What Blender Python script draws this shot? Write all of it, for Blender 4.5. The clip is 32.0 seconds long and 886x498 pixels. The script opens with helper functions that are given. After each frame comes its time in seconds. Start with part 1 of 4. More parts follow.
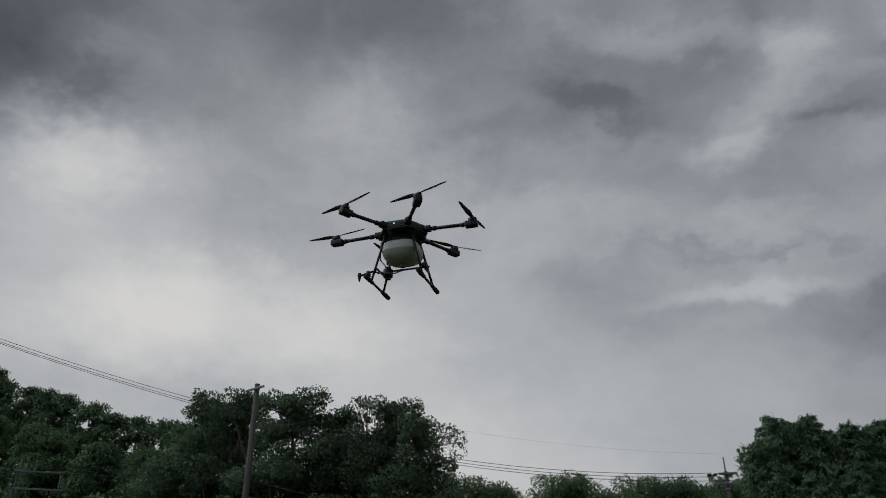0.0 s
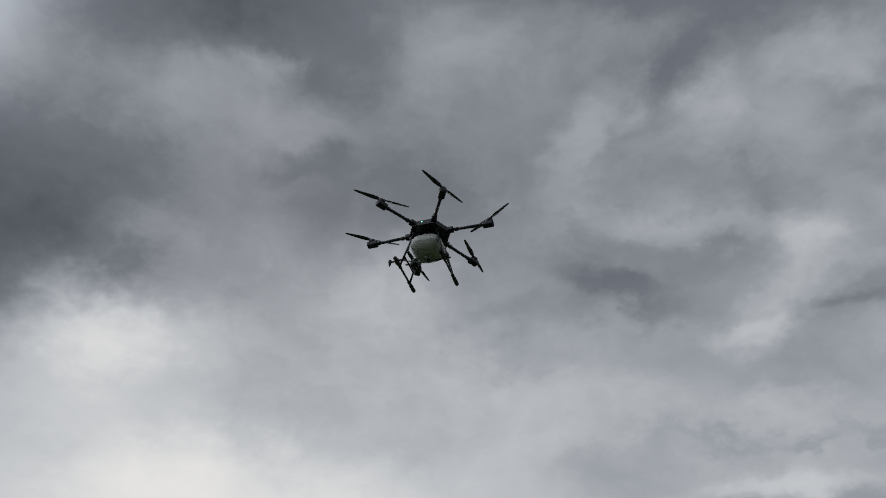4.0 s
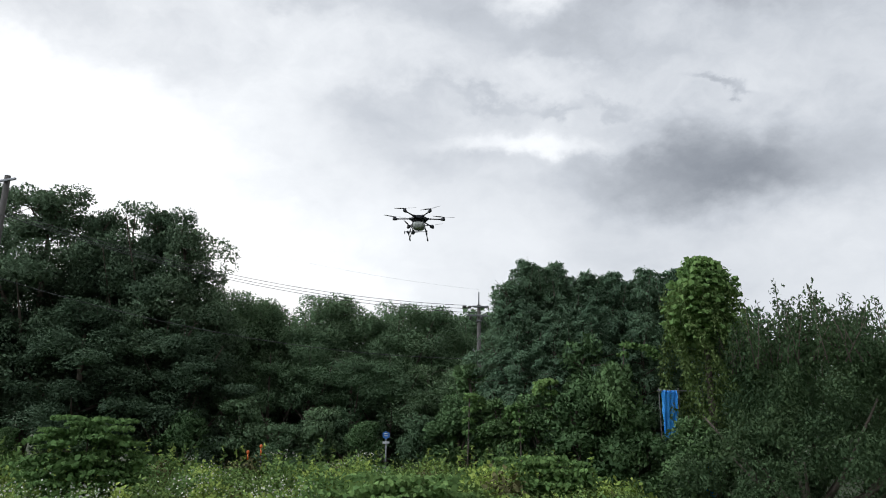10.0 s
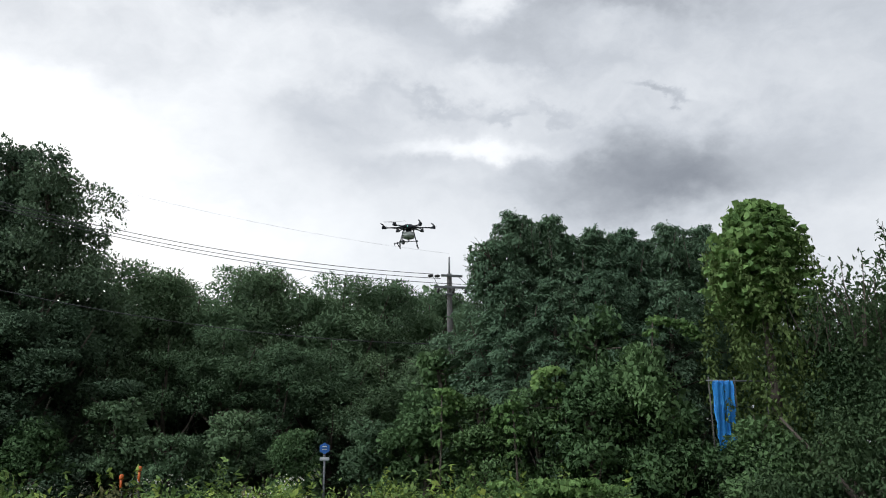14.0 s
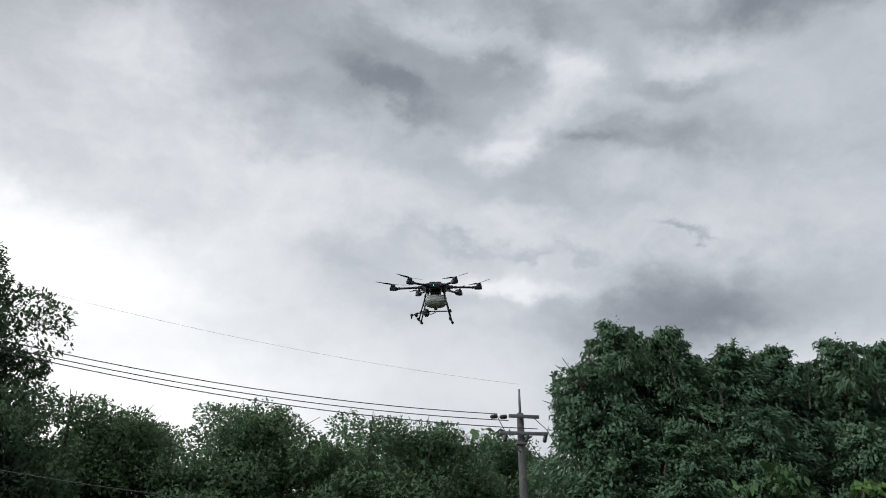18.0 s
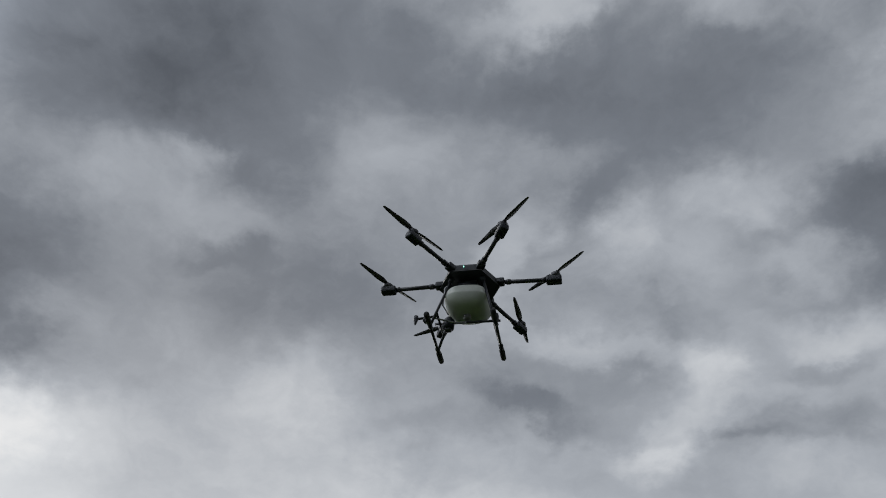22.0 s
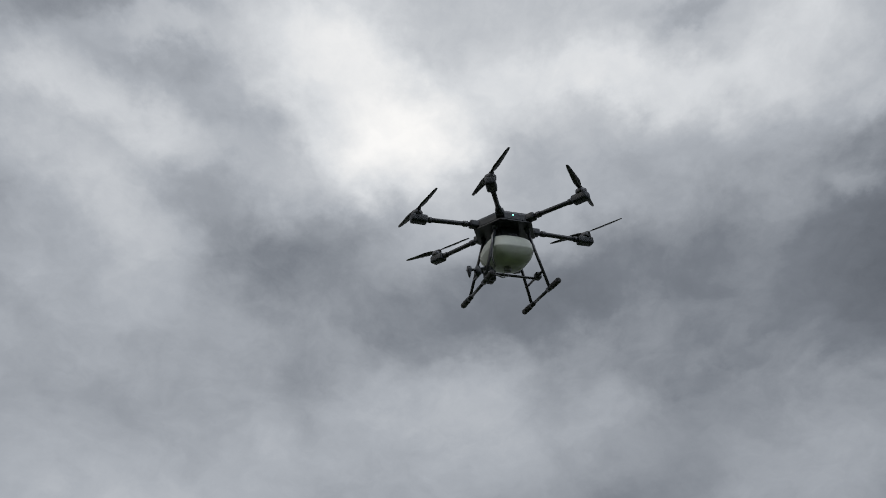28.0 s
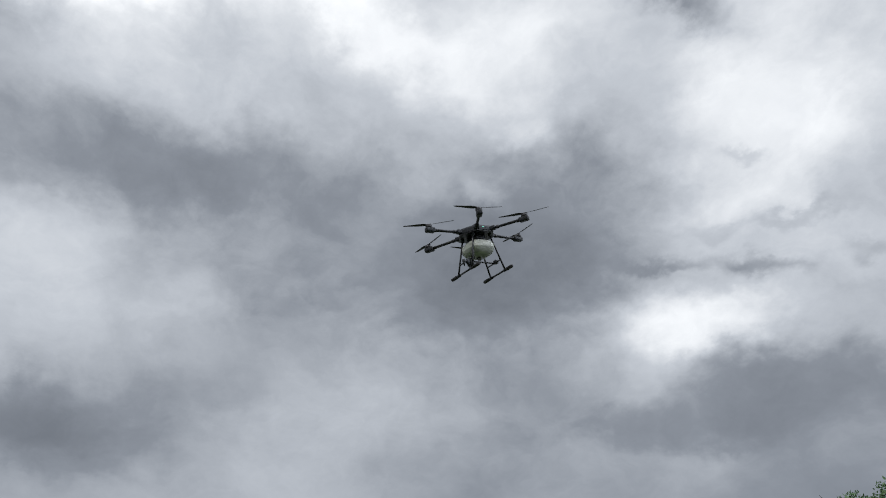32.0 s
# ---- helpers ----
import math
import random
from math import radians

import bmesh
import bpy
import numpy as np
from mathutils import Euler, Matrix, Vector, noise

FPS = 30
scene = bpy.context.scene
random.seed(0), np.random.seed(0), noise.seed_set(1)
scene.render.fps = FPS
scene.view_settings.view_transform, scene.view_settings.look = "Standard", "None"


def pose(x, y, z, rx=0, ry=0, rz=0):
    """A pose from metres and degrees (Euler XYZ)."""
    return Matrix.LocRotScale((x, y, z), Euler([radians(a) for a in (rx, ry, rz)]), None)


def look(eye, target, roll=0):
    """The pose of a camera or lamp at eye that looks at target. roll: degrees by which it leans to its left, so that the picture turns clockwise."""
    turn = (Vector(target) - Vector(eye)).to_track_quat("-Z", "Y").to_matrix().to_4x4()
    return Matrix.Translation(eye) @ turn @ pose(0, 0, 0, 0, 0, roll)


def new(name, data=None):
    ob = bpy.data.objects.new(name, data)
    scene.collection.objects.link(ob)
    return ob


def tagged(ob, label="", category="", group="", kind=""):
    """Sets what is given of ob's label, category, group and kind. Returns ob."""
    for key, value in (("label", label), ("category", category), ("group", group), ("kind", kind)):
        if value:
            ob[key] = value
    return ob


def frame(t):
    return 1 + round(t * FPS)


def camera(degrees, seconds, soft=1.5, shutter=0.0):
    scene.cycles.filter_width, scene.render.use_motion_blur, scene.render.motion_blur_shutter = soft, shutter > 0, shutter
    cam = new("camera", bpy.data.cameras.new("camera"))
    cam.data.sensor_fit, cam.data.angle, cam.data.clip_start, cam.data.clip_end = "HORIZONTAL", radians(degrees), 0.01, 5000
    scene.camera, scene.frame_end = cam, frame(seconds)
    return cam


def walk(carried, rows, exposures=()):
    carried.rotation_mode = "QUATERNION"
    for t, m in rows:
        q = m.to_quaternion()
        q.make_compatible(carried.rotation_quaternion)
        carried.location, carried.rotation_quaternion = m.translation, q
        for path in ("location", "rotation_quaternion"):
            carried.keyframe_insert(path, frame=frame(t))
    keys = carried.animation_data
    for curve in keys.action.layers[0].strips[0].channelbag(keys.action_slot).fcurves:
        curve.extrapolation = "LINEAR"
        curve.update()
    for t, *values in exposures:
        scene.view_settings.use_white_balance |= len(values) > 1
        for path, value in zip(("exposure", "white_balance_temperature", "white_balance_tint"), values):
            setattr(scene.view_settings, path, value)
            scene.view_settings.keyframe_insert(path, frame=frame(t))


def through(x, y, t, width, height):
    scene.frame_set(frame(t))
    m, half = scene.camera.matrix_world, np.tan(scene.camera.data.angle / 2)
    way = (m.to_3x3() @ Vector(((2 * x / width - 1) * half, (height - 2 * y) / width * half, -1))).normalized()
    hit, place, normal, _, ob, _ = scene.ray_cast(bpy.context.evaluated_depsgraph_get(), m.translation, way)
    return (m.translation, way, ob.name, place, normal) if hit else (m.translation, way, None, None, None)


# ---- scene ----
# camera: a watcher at the field's edge; t, x, y, z, yaw, pitch, roll
PATH = [
    (0, 0.00, 0.00, 3.00, 13.68, 26.91, -1.05),
    (0.5, 0.00, 0.00, 3.00, 13.52, 30.78, -1.18),
    (1, 0.00, 0.00, 3.00, 13.76, 34.39, -0.40),
    (1.5, 0.00, 0.00, 3.00, 14.76, 38.88, -0.41),
    (2, 0.00, 0.00, 3.00, 15.36, 40.88, 0.33),
    (2.5, 0.00, 0.00, 3.00, 15.56, 41.09, 1.09),
    (4.5, 0.00, 0.00, 3.00, 15.42, 39.22, 0.60),
    (5, 0.00, 0.00, 3.00, 13.60, 36.90, 0.46),
    (5.5, 0.00, 0.00, 3.00, 9.52, 32.78, -0.29),
    (6, 0.00, 0.00, 3.00, 7.17, 30.11, -0.53),
    (6.5, 0.00, 0.00, 3.00, 6.22, 27.99, -0.66),
    (7, 0.00, 0.00, 3.00, 5.73, 25.72, -0.21),
    (7.5, 0.00, 0.00, 3.00, 4.68, 23.48, 0.30),
    (8, 0.00, 0.00, 3.00, 2.60, 21.11, 0.26),
    (8.5, 0.00, 0.00, 3.00, 1.03, 18.95, 0.03),
    (9, 0.00, 0.00, 3.00, -0.29, 16.24, 0.17),
    (9.5, 0.00, 0.00, 3.00, -1.74, 14.49, 0.42),
    (10, 0.00, 0.00, 3.00, -2.93, 14.09, 0.31),
    (10.5, 0.00, 0.00, 3.00, -3.97, 13.49, 0.14),
    (11, 0.00, 0.00, 3.00, -4.62, 12.25, -0.15),
    (11.5, 0.00, 0.00, 3.00, -4.40, 11.31, -0.37),
    (12, 0.00, 0.00, 3.00, -4.12, 10.58, -0.30),
    (12.5, 0.00, 0.00, 3.00, -4.37, 10.27, -0.41),
    (13, 0.01, 5.15, 3.05, -5.79, 12.53, -0.65),
    (13.5, 0.02, 7.45, 3.15, -6.62, 13.99, -0.67),
    (14, 0.02, 9.10, 3.30, -7.02, 14.41, -0.60),
    (14.5, 0.01, 10.64, 3.50, -6.74, 15.43, -0.66),
    (16.5, 0.03, 16.65, 4.90, -7.02, 20.20, -0.50),
    (17, -0.03, 16.80, 5.00, -6.27, 22.37, -0.67),
    (17.5, -0.04, 16.82, 5.00, -5.33, 23.51, -0.42),
    (18, -0.04, 16.83, 5.00, -4.99, 24.65, -0.34),
    (18.5, -0.04, 16.82, 5.00, -4.32, 26.50, -0.31),
    (19, -0.04, 16.75, 5.00, -2.59, 29.70, -0.06),
    (19.5, 0.01, 16.64, 5.00, -1.20, 33.14, 0.06),
    (20, 0.02, 16.70, 5.00, -0.83, 35.35, -0.20),
    (20.5, 0.02, 16.70, 5.00, -0.16, 36.70, -0.18),
    (21, 0.02, 16.65, 4.99, 1.86, 39.04, -0.16),
    (21.5, 0.02, 16.50, 4.96, 4.92, 43.49, -0.14),
    (22, 0.02, 16.25, 4.92, 7.27, 48.16, -0.13),
    (22.5, 0.01, 15.93, 4.86, 9.02, 49.94, -0.12),
    (23, 0.01, 15.53, 4.79, 10.79, 50.32, -0.10),
    (23.5, 0.01, 15.07, 4.71, 12.42, 50.70, -0.09),
    (24, 0.01, 14.55, 4.62, 12.97, 51.29, -0.05),
    (24.5, 0.01, 14.00, 4.53, 12.00, 51.60, -0.05),
    (25, 0.01, 13.42, 4.43, 4.00, 51.90, -0.05),
    (25.5, 0.01, 12.80, 4.32, -9.00, 52.00, -0.05),
    (26, 0.01, 12.17, 4.21, -23.50, 51.80, -0.05),
    (26.5, 0.01, 11.54, 4.09, -38.00, 51.20, -0.05),
    (27, 0.01, 10.91, 3.98, -53.00, 50.20, -0.05),
    (27.5, 0.01, 10.29, 3.88, -69.50, 48.60, -0.05),
    (28, 0.00, 9.71, 3.77, -93.00, 46.00, -0.05),
    (28.5, 0.00, 9.15, 3.68, -114.50, 44.00, -0.05),
    (29, 0.00, 8.64, 3.59, -123.00, 43.00, -0.05),
    (29.5, 0.00, 8.18, 3.51, -126.80, 42.30, -0.05),
    (30, 0.00, 7.78, 3.44, -128.20, 41.60, -0.05),
    (30.5, 0.00, 7.45, 3.38, -128.60, 41.00, -0.05),
    (31, 0.00, 7.21, 3.34, -128.80, 40.20, -0.05),
    (31.5, 0.00, 7.05, 3.31, -129.00, 39.50, -0.05),
    (32, 0.00, 7.00, 3.30, -129.20, 39.20, -0.05),
]
cam = camera(59.49, 32.0, soft=1.0)


def view(x, y, z, yaw, pitch, roll):
    return pose(x, y, z, 0, 0, yaw) @ pose(0, 0, 0, 90 + pitch, 0, 0) @ pose(0, 0, 0, 0, 0, roll)


EXPOSURES = [(0, -0.6), (1.0, -0.86), (2.0, -0.68), (2.5, -0.5), (4.5, -0.28), (5.5, -0.1), (6.5, 0.06), (8, 0.27), (9, 0.46), (10, 0.56),
             (12.5, 0.66), (14.5, 0.54), (17, 0.4), (19, 0.32), (20.5, 0.28), (22, -0.05), (24.5, 0.15), (26.5, 0.14), (28, 0.02),
             (30, 0.12), (31, 0.34), (32, 0.48)]
walk(cam, [(t, view(*r)) for t, *r in PATH], EXPOSURES)

# ---------------------------------------------------------------- sky and light
world = bpy.data.worlds.new("overcast_sky")
world.use_nodes = True
scene.world = world


def heading(az, el):
    """A direction from degrees to the left of ahead and degrees above the horizon."""
    a, e = radians(az), radians(el)
    return Vector((-math.sin(a) * math.cos(e), math.cos(a) * math.cos(e), math.sin(e)))


class Graph:
    """Small help to wire nodes."""

    def __init__(self, tree):
        self.tree = tree

    def add(self, kind, ins=(), **props):
        n = self.tree.nodes.new(kind)
        for k, v in props.items():
            setattr(n, k, v)
        for k, v in dict(ins).items():
            if isinstance(v, bpy.types.NodeSocket):
                self.tree.links.new(v, n.inputs[k])
            else:
                n.inputs[k].default_value = v
        return n

    def math(self, op, a, b=0.0, c=0.0, clamp=False):
        return self.add("ShaderNodeMath", {0: a, 1: b, 2: c}, operation=op, use_clamp=clamp).outputs[0]

    def vec(self, op, a, b=(0, 0, 0), out=0):
        return self.add("ShaderNodeVectorMath", {0: a, 1: b}, operation=op).outputs[out]

    def noise(self, vector, scale, detail=5.0, rough=0.55, distortion=0.0, out=0):
        return self.add("ShaderNodeTexNoise", {"Vector": vector, "Scale": scale, "Detail": detail, "Roughness": rough,
                                               "Distortion": distortion}).outputs[out]

    def ramp(self, fac, stops):
        n = self.add("ShaderNodeValToRGB", {0: fac})
        e = n.color_ramp.elements
        while len(e) < len(stops):
            e.new(0.5)
        for s, (p, c) in zip(e, stops):
            s.position, s.color = p, (*c, 1)
        return n.outputs[0]

    def mix(self, fac, a, b, mode="MIX"):
        return self.add("ShaderNodeMix", {0: fac, 6: a, 7: b}, data_type="RGBA", blend_type=mode).outputs[2]


def build_sky():
    world.node_tree.nodes.clear()
    g = Graph(world.node_tree)
    d = g.add("ShaderNodeTexCoord").outputs["Generated"]
    flat = g.vec("MULTIPLY", d, (1, 1, 1.45))
    warp = g.vec("SUBTRACT", g.noise(flat, 2.6, 3, 0.5, out=1), (0.5, 0.5, 0.5))
    puff = g.vec("SUBTRACT", g.noise(flat, 8.0, 6, 0.55, out=1), (0.5, 0.5, 0.5))
    w = g.vec("ADD", d, g.vec("MULTIPLY", warp, (0.10, 0.10, 0.07)))
    w = g.vec("ADD", w, g.vec("MULTIPLY", puff, (0.12, 0.12, 0.10)))
    fray = g.vec("SUBTRACT", g.noise(flat, 26.0, 5, 0.6, out=1), (0.5, 0.5, 0.5))
    w = g.vec("ADD", w, g.vec("MULTIPLY", fray, (0.05, 0.05, 0.04)))
    big = g.noise(g.vec("ADD", flat, g.vec("MULTIPLY", warp, (0.2,) * 3)), 3.4, 6, 0.5)
    fine = g.noise(g.vec("ADD", g.vec("MULTIPLY", d, (1, 1, 1.6)), g.vec("MULTIPLY", puff, (0.16,) * 3)), 7.5, 8, 0.62)
    height = g.add("ShaderNodeSeparateXYZ", {0: d}).outputs[2]
    ahead = g.add("ShaderNodeSeparateXYZ", {0: d}).outputs[1]
    base = g.add("ShaderNodeMapRange", {0: height, 1: 0.25, 2: 0.80, 3: 0.645, 4: 0.33}, clamp=True).outputs[0]
    round_back = g.add("ShaderNodeMapRange", {0: height, 1: 0.3, 2: 0.85, 3: 0.36, 4: 0.50}, clamp=True).outputs[0]
    facing = g.add("ShaderNodeMapRange", {0: ahead, 1: -0.05, 2: 0.45, 3: 0.0, 4: 1.0}, clamp=True, interpolation_type="SMOOTHSTEP").outputs[0]
    base = g.math("MULTIPLY_ADD", g.math("SUBTRACT", base, round_back), facing, round_back)
    swell = g.add("ShaderNodeMapRange", {0: height, 1: 0.25, 2: 0.6, 3: 0.14, 4: 0.22}, clamp=True).outputs[0]
    edge = g.add("ShaderNodeMapRange", {0: g.math("MULTIPLY_ADD", fine, 0.3, big), 1: 0.50, 2: 0.76, 3: 0.2, 4: 0.8}, interpolation_type="SMOOTHSTEP").outputs[0]
    total = g.math("MULTIPLY_ADD", g.math("SUBTRACT", g.math("MULTIPLY_ADD", edge, 0.45, g.math("MULTIPLY", big, 0.55)), 0.5), swell, base)
    calm = g.add("ShaderNodeMapRange", {0: height, 1: 0.22, 2: 0.55, 3: 0.10, 4: 0.22}, clamp=True).outputs[0]
    total = g.math("MULTIPLY_ADD", g.math("SUBTRACT", fine, 0.5), calm, total)

    def cloud(az, el, wide, high, tilt, amount, total):
        """Brightens (above 0) or darkens a soft bank of cloud; sizes in degrees."""
        c = heading(az, el)
        side = Vector((math.cos(radians(az)), math.sin(radians(az)), 0))
        up = side.cross(c)
        k, s = math.cos(radians(tilt)), math.sin(radians(tilt))
        a, b = (side * k + up * s) / radians(wide), (up * k - side * s) / radians(high)
        off = g.vec("SUBTRACT", w, tuple(c))
        p = g.vec("DOT_PRODUCT", off, tuple(a), out=1)
        q = g.vec("DOT_PRODUCT", off, tuple(b), out=1)
        r2 = g.math("MULTIPLY_ADD", p, p, g.math("MULTIPLY", q, q))
        front = g.math("GREATER_THAN", g.vec("DOT_PRODUCT", w, tuple(c), out=1), 0.0)
        f = g.math("MULTIPLY", g.math("POWER", 2.718, g.math("MULTIPLY", g.math("POWER", r2, 1.4), -0.8)), front)
        return g.math("MULTIPLY_ADD", f, amount, total)

    for bank in CLOUDS:
        total = cloud(*bank, total)
    tone = g.ramp(total, [(0.0, (0.085, 0.095, 0.112)), (0.25, (0.19, 0.208, 0.238)), (0.5, (0.41, 0.436, 0.475)), (0.75, (0.70, 0.72, 0.745)),
                          (1.0, (0.98, 0.97, 0.955))])
    air = g.add("ShaderNodeTexSky", sky_type="NISHITA", sun_disc=False, sun_elevation=radians(38), sun_rotation=radians(-30)).outputs[0]
    # added bright patch in the unseen sky behind left, fill for the foliage
    toward = g.vec("DOT_PRODUCT", d, tuple(heading(118, 36)), out=1)
    unseen_fill = g.add("ShaderNodeMapRange", {0: toward, 1: 0.66, 2: 0.97, 3: 1.0, 4: 6.0}, clamp=True, interpolation_type="SMOOTHSTEP").outputs[0]
    clouds = g.add("ShaderNodeBackground", {0: tone, 1: unseen_fill}).outputs[0]
    blue = g.add("ShaderNodeBackground", {0: air, 1: 0.05}).outputs[0]
    both = g.add("ShaderNodeMixShader", {0: 0.04, 1: clouds, 2: blue}).outputs[0]
    out = g.add("ShaderNodeOutputWorld")
    g.tree.links.new(both, out.inputs[0])


# banks of cloud: left of ahead, above the horizon, half width, half height, tilt, amount
CLOUDS = []


def bank(*numbers):
    CLOUDS.append(numbers)


bank(29.0, 21.2, 11.8, 4.0, -1, 0.34)
bank(15.9, 24.2, 5.3, 2.5, 4, 0.06)
bank(38.3, 31.3, 5.1, 2.2, 7, 0.10)
bank(10.5, 36.8, 8.1, 4.4, -7, -0.11)
bank(-3.4, 37.7, 9.1, 4.7, -6, -0.10)
bank(8.9, 32.8, 4.5, 1.6, -18, -0.08)
bank(-12.6, 28.4, 9.2, 1.7, -18, -0.07)
bank(-23.0, 31.1, 6.4, 1.6, -3, -0.14)
bank(-26.3, 34.3, 2.6, 0.9, -9, -0.10)
bank(-16.0, 34.8, 6.9, 1.9, 38, 0.09)
bank(-27.4, 36.6, 3.4, 1.8, 1, 0.13)
bank(-13.1, 26.1, 12.4, 0.8, -5, 0.03)
bank(-6.8, 24.8, 3.8, 0.5, -2, -0.08)
bank(-12.4, 24.1, 1.5, 0.4, -8, -0.09)
bank(-16.5, 24.0, 2.2, 0.3, -10, -0.07)
bank(-24.0, 24.2, 1.3, 0.3, -13, -0.14)
bank(-9.5, 21.9, 7.8, 0.9, -3, 0.14)
bank(-21.7, 19.3, 7.8, 2.8, -3, -0.22)
bank(0.5, 22.7, 4.9, 2.5, -37, -0.09)
bank(-7.3, 20.8, 3.6, 0.7, -5, -0.03)
bank(45.1, 46.6, 13.4, 5.3, 18, -0.08)
bank(29.8, 45.3, 3.6, 1.2, 11, -0.11)
bank(4.5, 34.7, 11.2, 3.7, -6, -0.04)
bank(-1.0, 46.9, 5.1, 1.7, 50, 0.16)
bank(-12.4, 47.9, 2.5, 2.1, 11, 0.14)
bank(-24.8, 47.5, 3.8, 2.1, -20, 0.18)
bank(-16.2, 36.7, 6.3, 2.2, 48, 0.07)
bank(-11.2, 31.8, 2.9, 1.5, -3, 0.11)
bank(-8.8, 50.4, 4.1, 1.7, 45, -0.10)
bank(-17.5, 41.8, 5.2, 2.1, -23, -0.11)
bank(34.9, 51.8, 2.1, 0.8, 26, 0.09)
bank(-4.6, 54.3, 3.4, 1.5, 4, 0.04)
bank(38.8, 37.5, 4.2, 1.6, -16, 0.05)
bank(44.8, 28.5, 4.8, 1.5, 5, 0.05)
bank(-28.7, 19.1, 7.9, 3.4, -0, -0.15)
bank(-0.0, 23.3, 5.2, 3.2, -8, -0.03)
bank(44.2, 31.0, 5.1, 2.9, -12, 0.33)
bank(20.2, 36.7, 4.0, 2.3, 15, 0.14)
bank(31.0, 54.7, 9.1, 4.5, -33, -0.14)
bank(11.0, 46.6, 11.0, 3.7, -21, -0.03)
bank(44.6, 54.6, 2.2, 1.6, 27, -0.07)
bank(-13.2, 64.4, 5.3, 1.3, 2, 0.19)
bank(-33.9, 59.7, 3.1, 1.4, -42, 0.09)
bank(-26.3, 41.8, 2.6, 1.8, -28, 0.17)
bank(-17.1, 39.1, 8.0, 1.5, -35, -0.10)
bank(-7.2, 39.7, 7.6, 1.1, -23, 0.14)
bank(-1.6, 35.8, 3.8, 1.2, -18, -0.15)
bank(7.4, 34.5, 3.6, 1.1, -3, -0.07)
bank(-14.9, 32.0, 6.1, 0.6, -15, -0.07)
bank(56.6, 52.8, 3.0, 1.1, 38, -0.05)
bank(-81.9, 56.3, 9.6, 4.8, -39, 0.34)
bank(-54.8, 55.9, 4.8, 1.6, 32, 0.19)
bank(-53.5, 50.6, 8.4, 2.1, 0, 0.18)
bank(-37.1, 46.9, 3.7, 1.5, 1, 0.14)
bank(-21.4, 63.0, 7.9, 2.4, 15, -0.06)
bank(-50.1, 42.7, 13.0, 2.8, -13, -0.10)
bank(-41.9, 38.0, 10.0, 1.6, -7, -0.09)
bank(-69.5, 46.7, 5.1, 2.3, -24, -0.09)
bank(-119.4, 37.9, 10.8, 6.6, -17, -0.15)
bank(-133.2, 43.8, 1.6, 1.0, -30, 0.12)
bank(-67.5, 46.9, 2.7, 2.4, 19, -0.07)
bank(-119.7, 55.8, 7.6, 1.9, -23, 0.17)
bank(-137.6, 38.8, 9.9, 7.3, 1, -0.28)
bank(-99.2, 41.8, 14.8, 3.0, 16, -0.19)
bank(-127.3, 50.8, 4.9, 2.5, 16, -0.03)
bank(-137.0, 48.0, 2.0, 1.0, 10, 0.10)
bank(-162.0, 44.6, 5.6, 8.7, -30, 0.19)
bank(-150.2, 31.7, 4.6, 2.1, -10, 0.23)
bank(-87.1, 53.3, 11.7, 2.7, 27, 0.18)
bank(-155.7, 55.0, 4.4, 1.5, -38, -0.28)
bank(-156.7, 34.6, 2.0, 0.7, -21, -0.19)
bank(-96.8, 23.7, 7.5, 2.1, 1, -0.15)
bank(-149.2, 25.8, 8.9, 1.6, -4, -0.14)
bank(-144.4, 45.2, 2.7, 2.4, -16, -0.07)
bank(-126.6, 59.0, 2.0, 0.7, -3, -0.10)
bank(-157.3, 42.1, 1.3, 0.5, -20, -0.11)
bank(-149.9, 36.7, 2.9, 0.6, -13, -0.14)
bank(-164.3, 33.7, 1.9, 0.7, -21, -0.11)
bank(-104.8, 25.2, 8.4, 4.1, 11, -0.16)
bank(-158.4, 27.6, 8.1, 1.8, -9, -0.15)
bank(-161.4, 45.2, 7.0, 4.5, -24, 0.08)
bank(-161.5, 37.2, 2.1, 0.5, -4, -0.10)
bank(-155.8, 38.2, 1.5, 0.8, -17, -0.10)
bank(56.0, 53.0, 8.5, 4.0, 0, -0.15)
bank(21.0, 63.0, 10.2, 4.0, 0, -0.15)
bank(-98.0, 63.0, 23.8, 8.0, 0, 0.12)
bank(-35.0, 43.0, 10.5, 6.0, 0, -0.16)
bank(56.0, 38.0, 9.7, 6.0, 0, -0.23)
bank(7.0, 53.0, 12.7, 6.0, 0, 0.11)
bank(-133.0, 23.0, 8.3, 6.0, 0, -0.09)
bank(-14.0, 58.0, 9.6, 4.0, 0, -0.16)
bank(-161.0, 18.0, 12.5, 8.0, 0, -0.13)
bank(7.0, 33.0, 14.2, 8.0, 0, 0.14)
bank(42.0, 23.0, 8.3, 6.0, 0, 0.16)
bank(-77.0, 43.0, 7.0, 4.0, 0, -0.14)
bank(-56.0, 43.0, 10.5, 6.0, 0, 0.18)
bank(-133.0, 53.0, 8.5, 4.0, 0, 0.12)
bank(-98.0, 28.0, 8.7, 6.0, 0, 0.07)
bank(-147.0, 33.0, 6.1, 4.0, 0, 0.12)
bank(-98.0, 48.0, 7.6, 4.0, 0, 0.05)
bank(35.0, 48.0, 7.6, 4.0, 0, 0.17)
bank(-42.0, 63.0, 10.2, 4.0, 0, 0.06)
bank(7.0, 18.0, 12.5, 8.0, 0, -0.02)
bank(-49.0, 48.0, 7.6, 4.0, 0, 0.06)
bank(56.0, 58.0, 14.4, 6.0, 0, -0.14)
bank(21.0, 8.0, 12.0, 8.0, 0, 0.12)
bank(-21.0, 8.0, 12.0, 8.0, 0, -0.09)
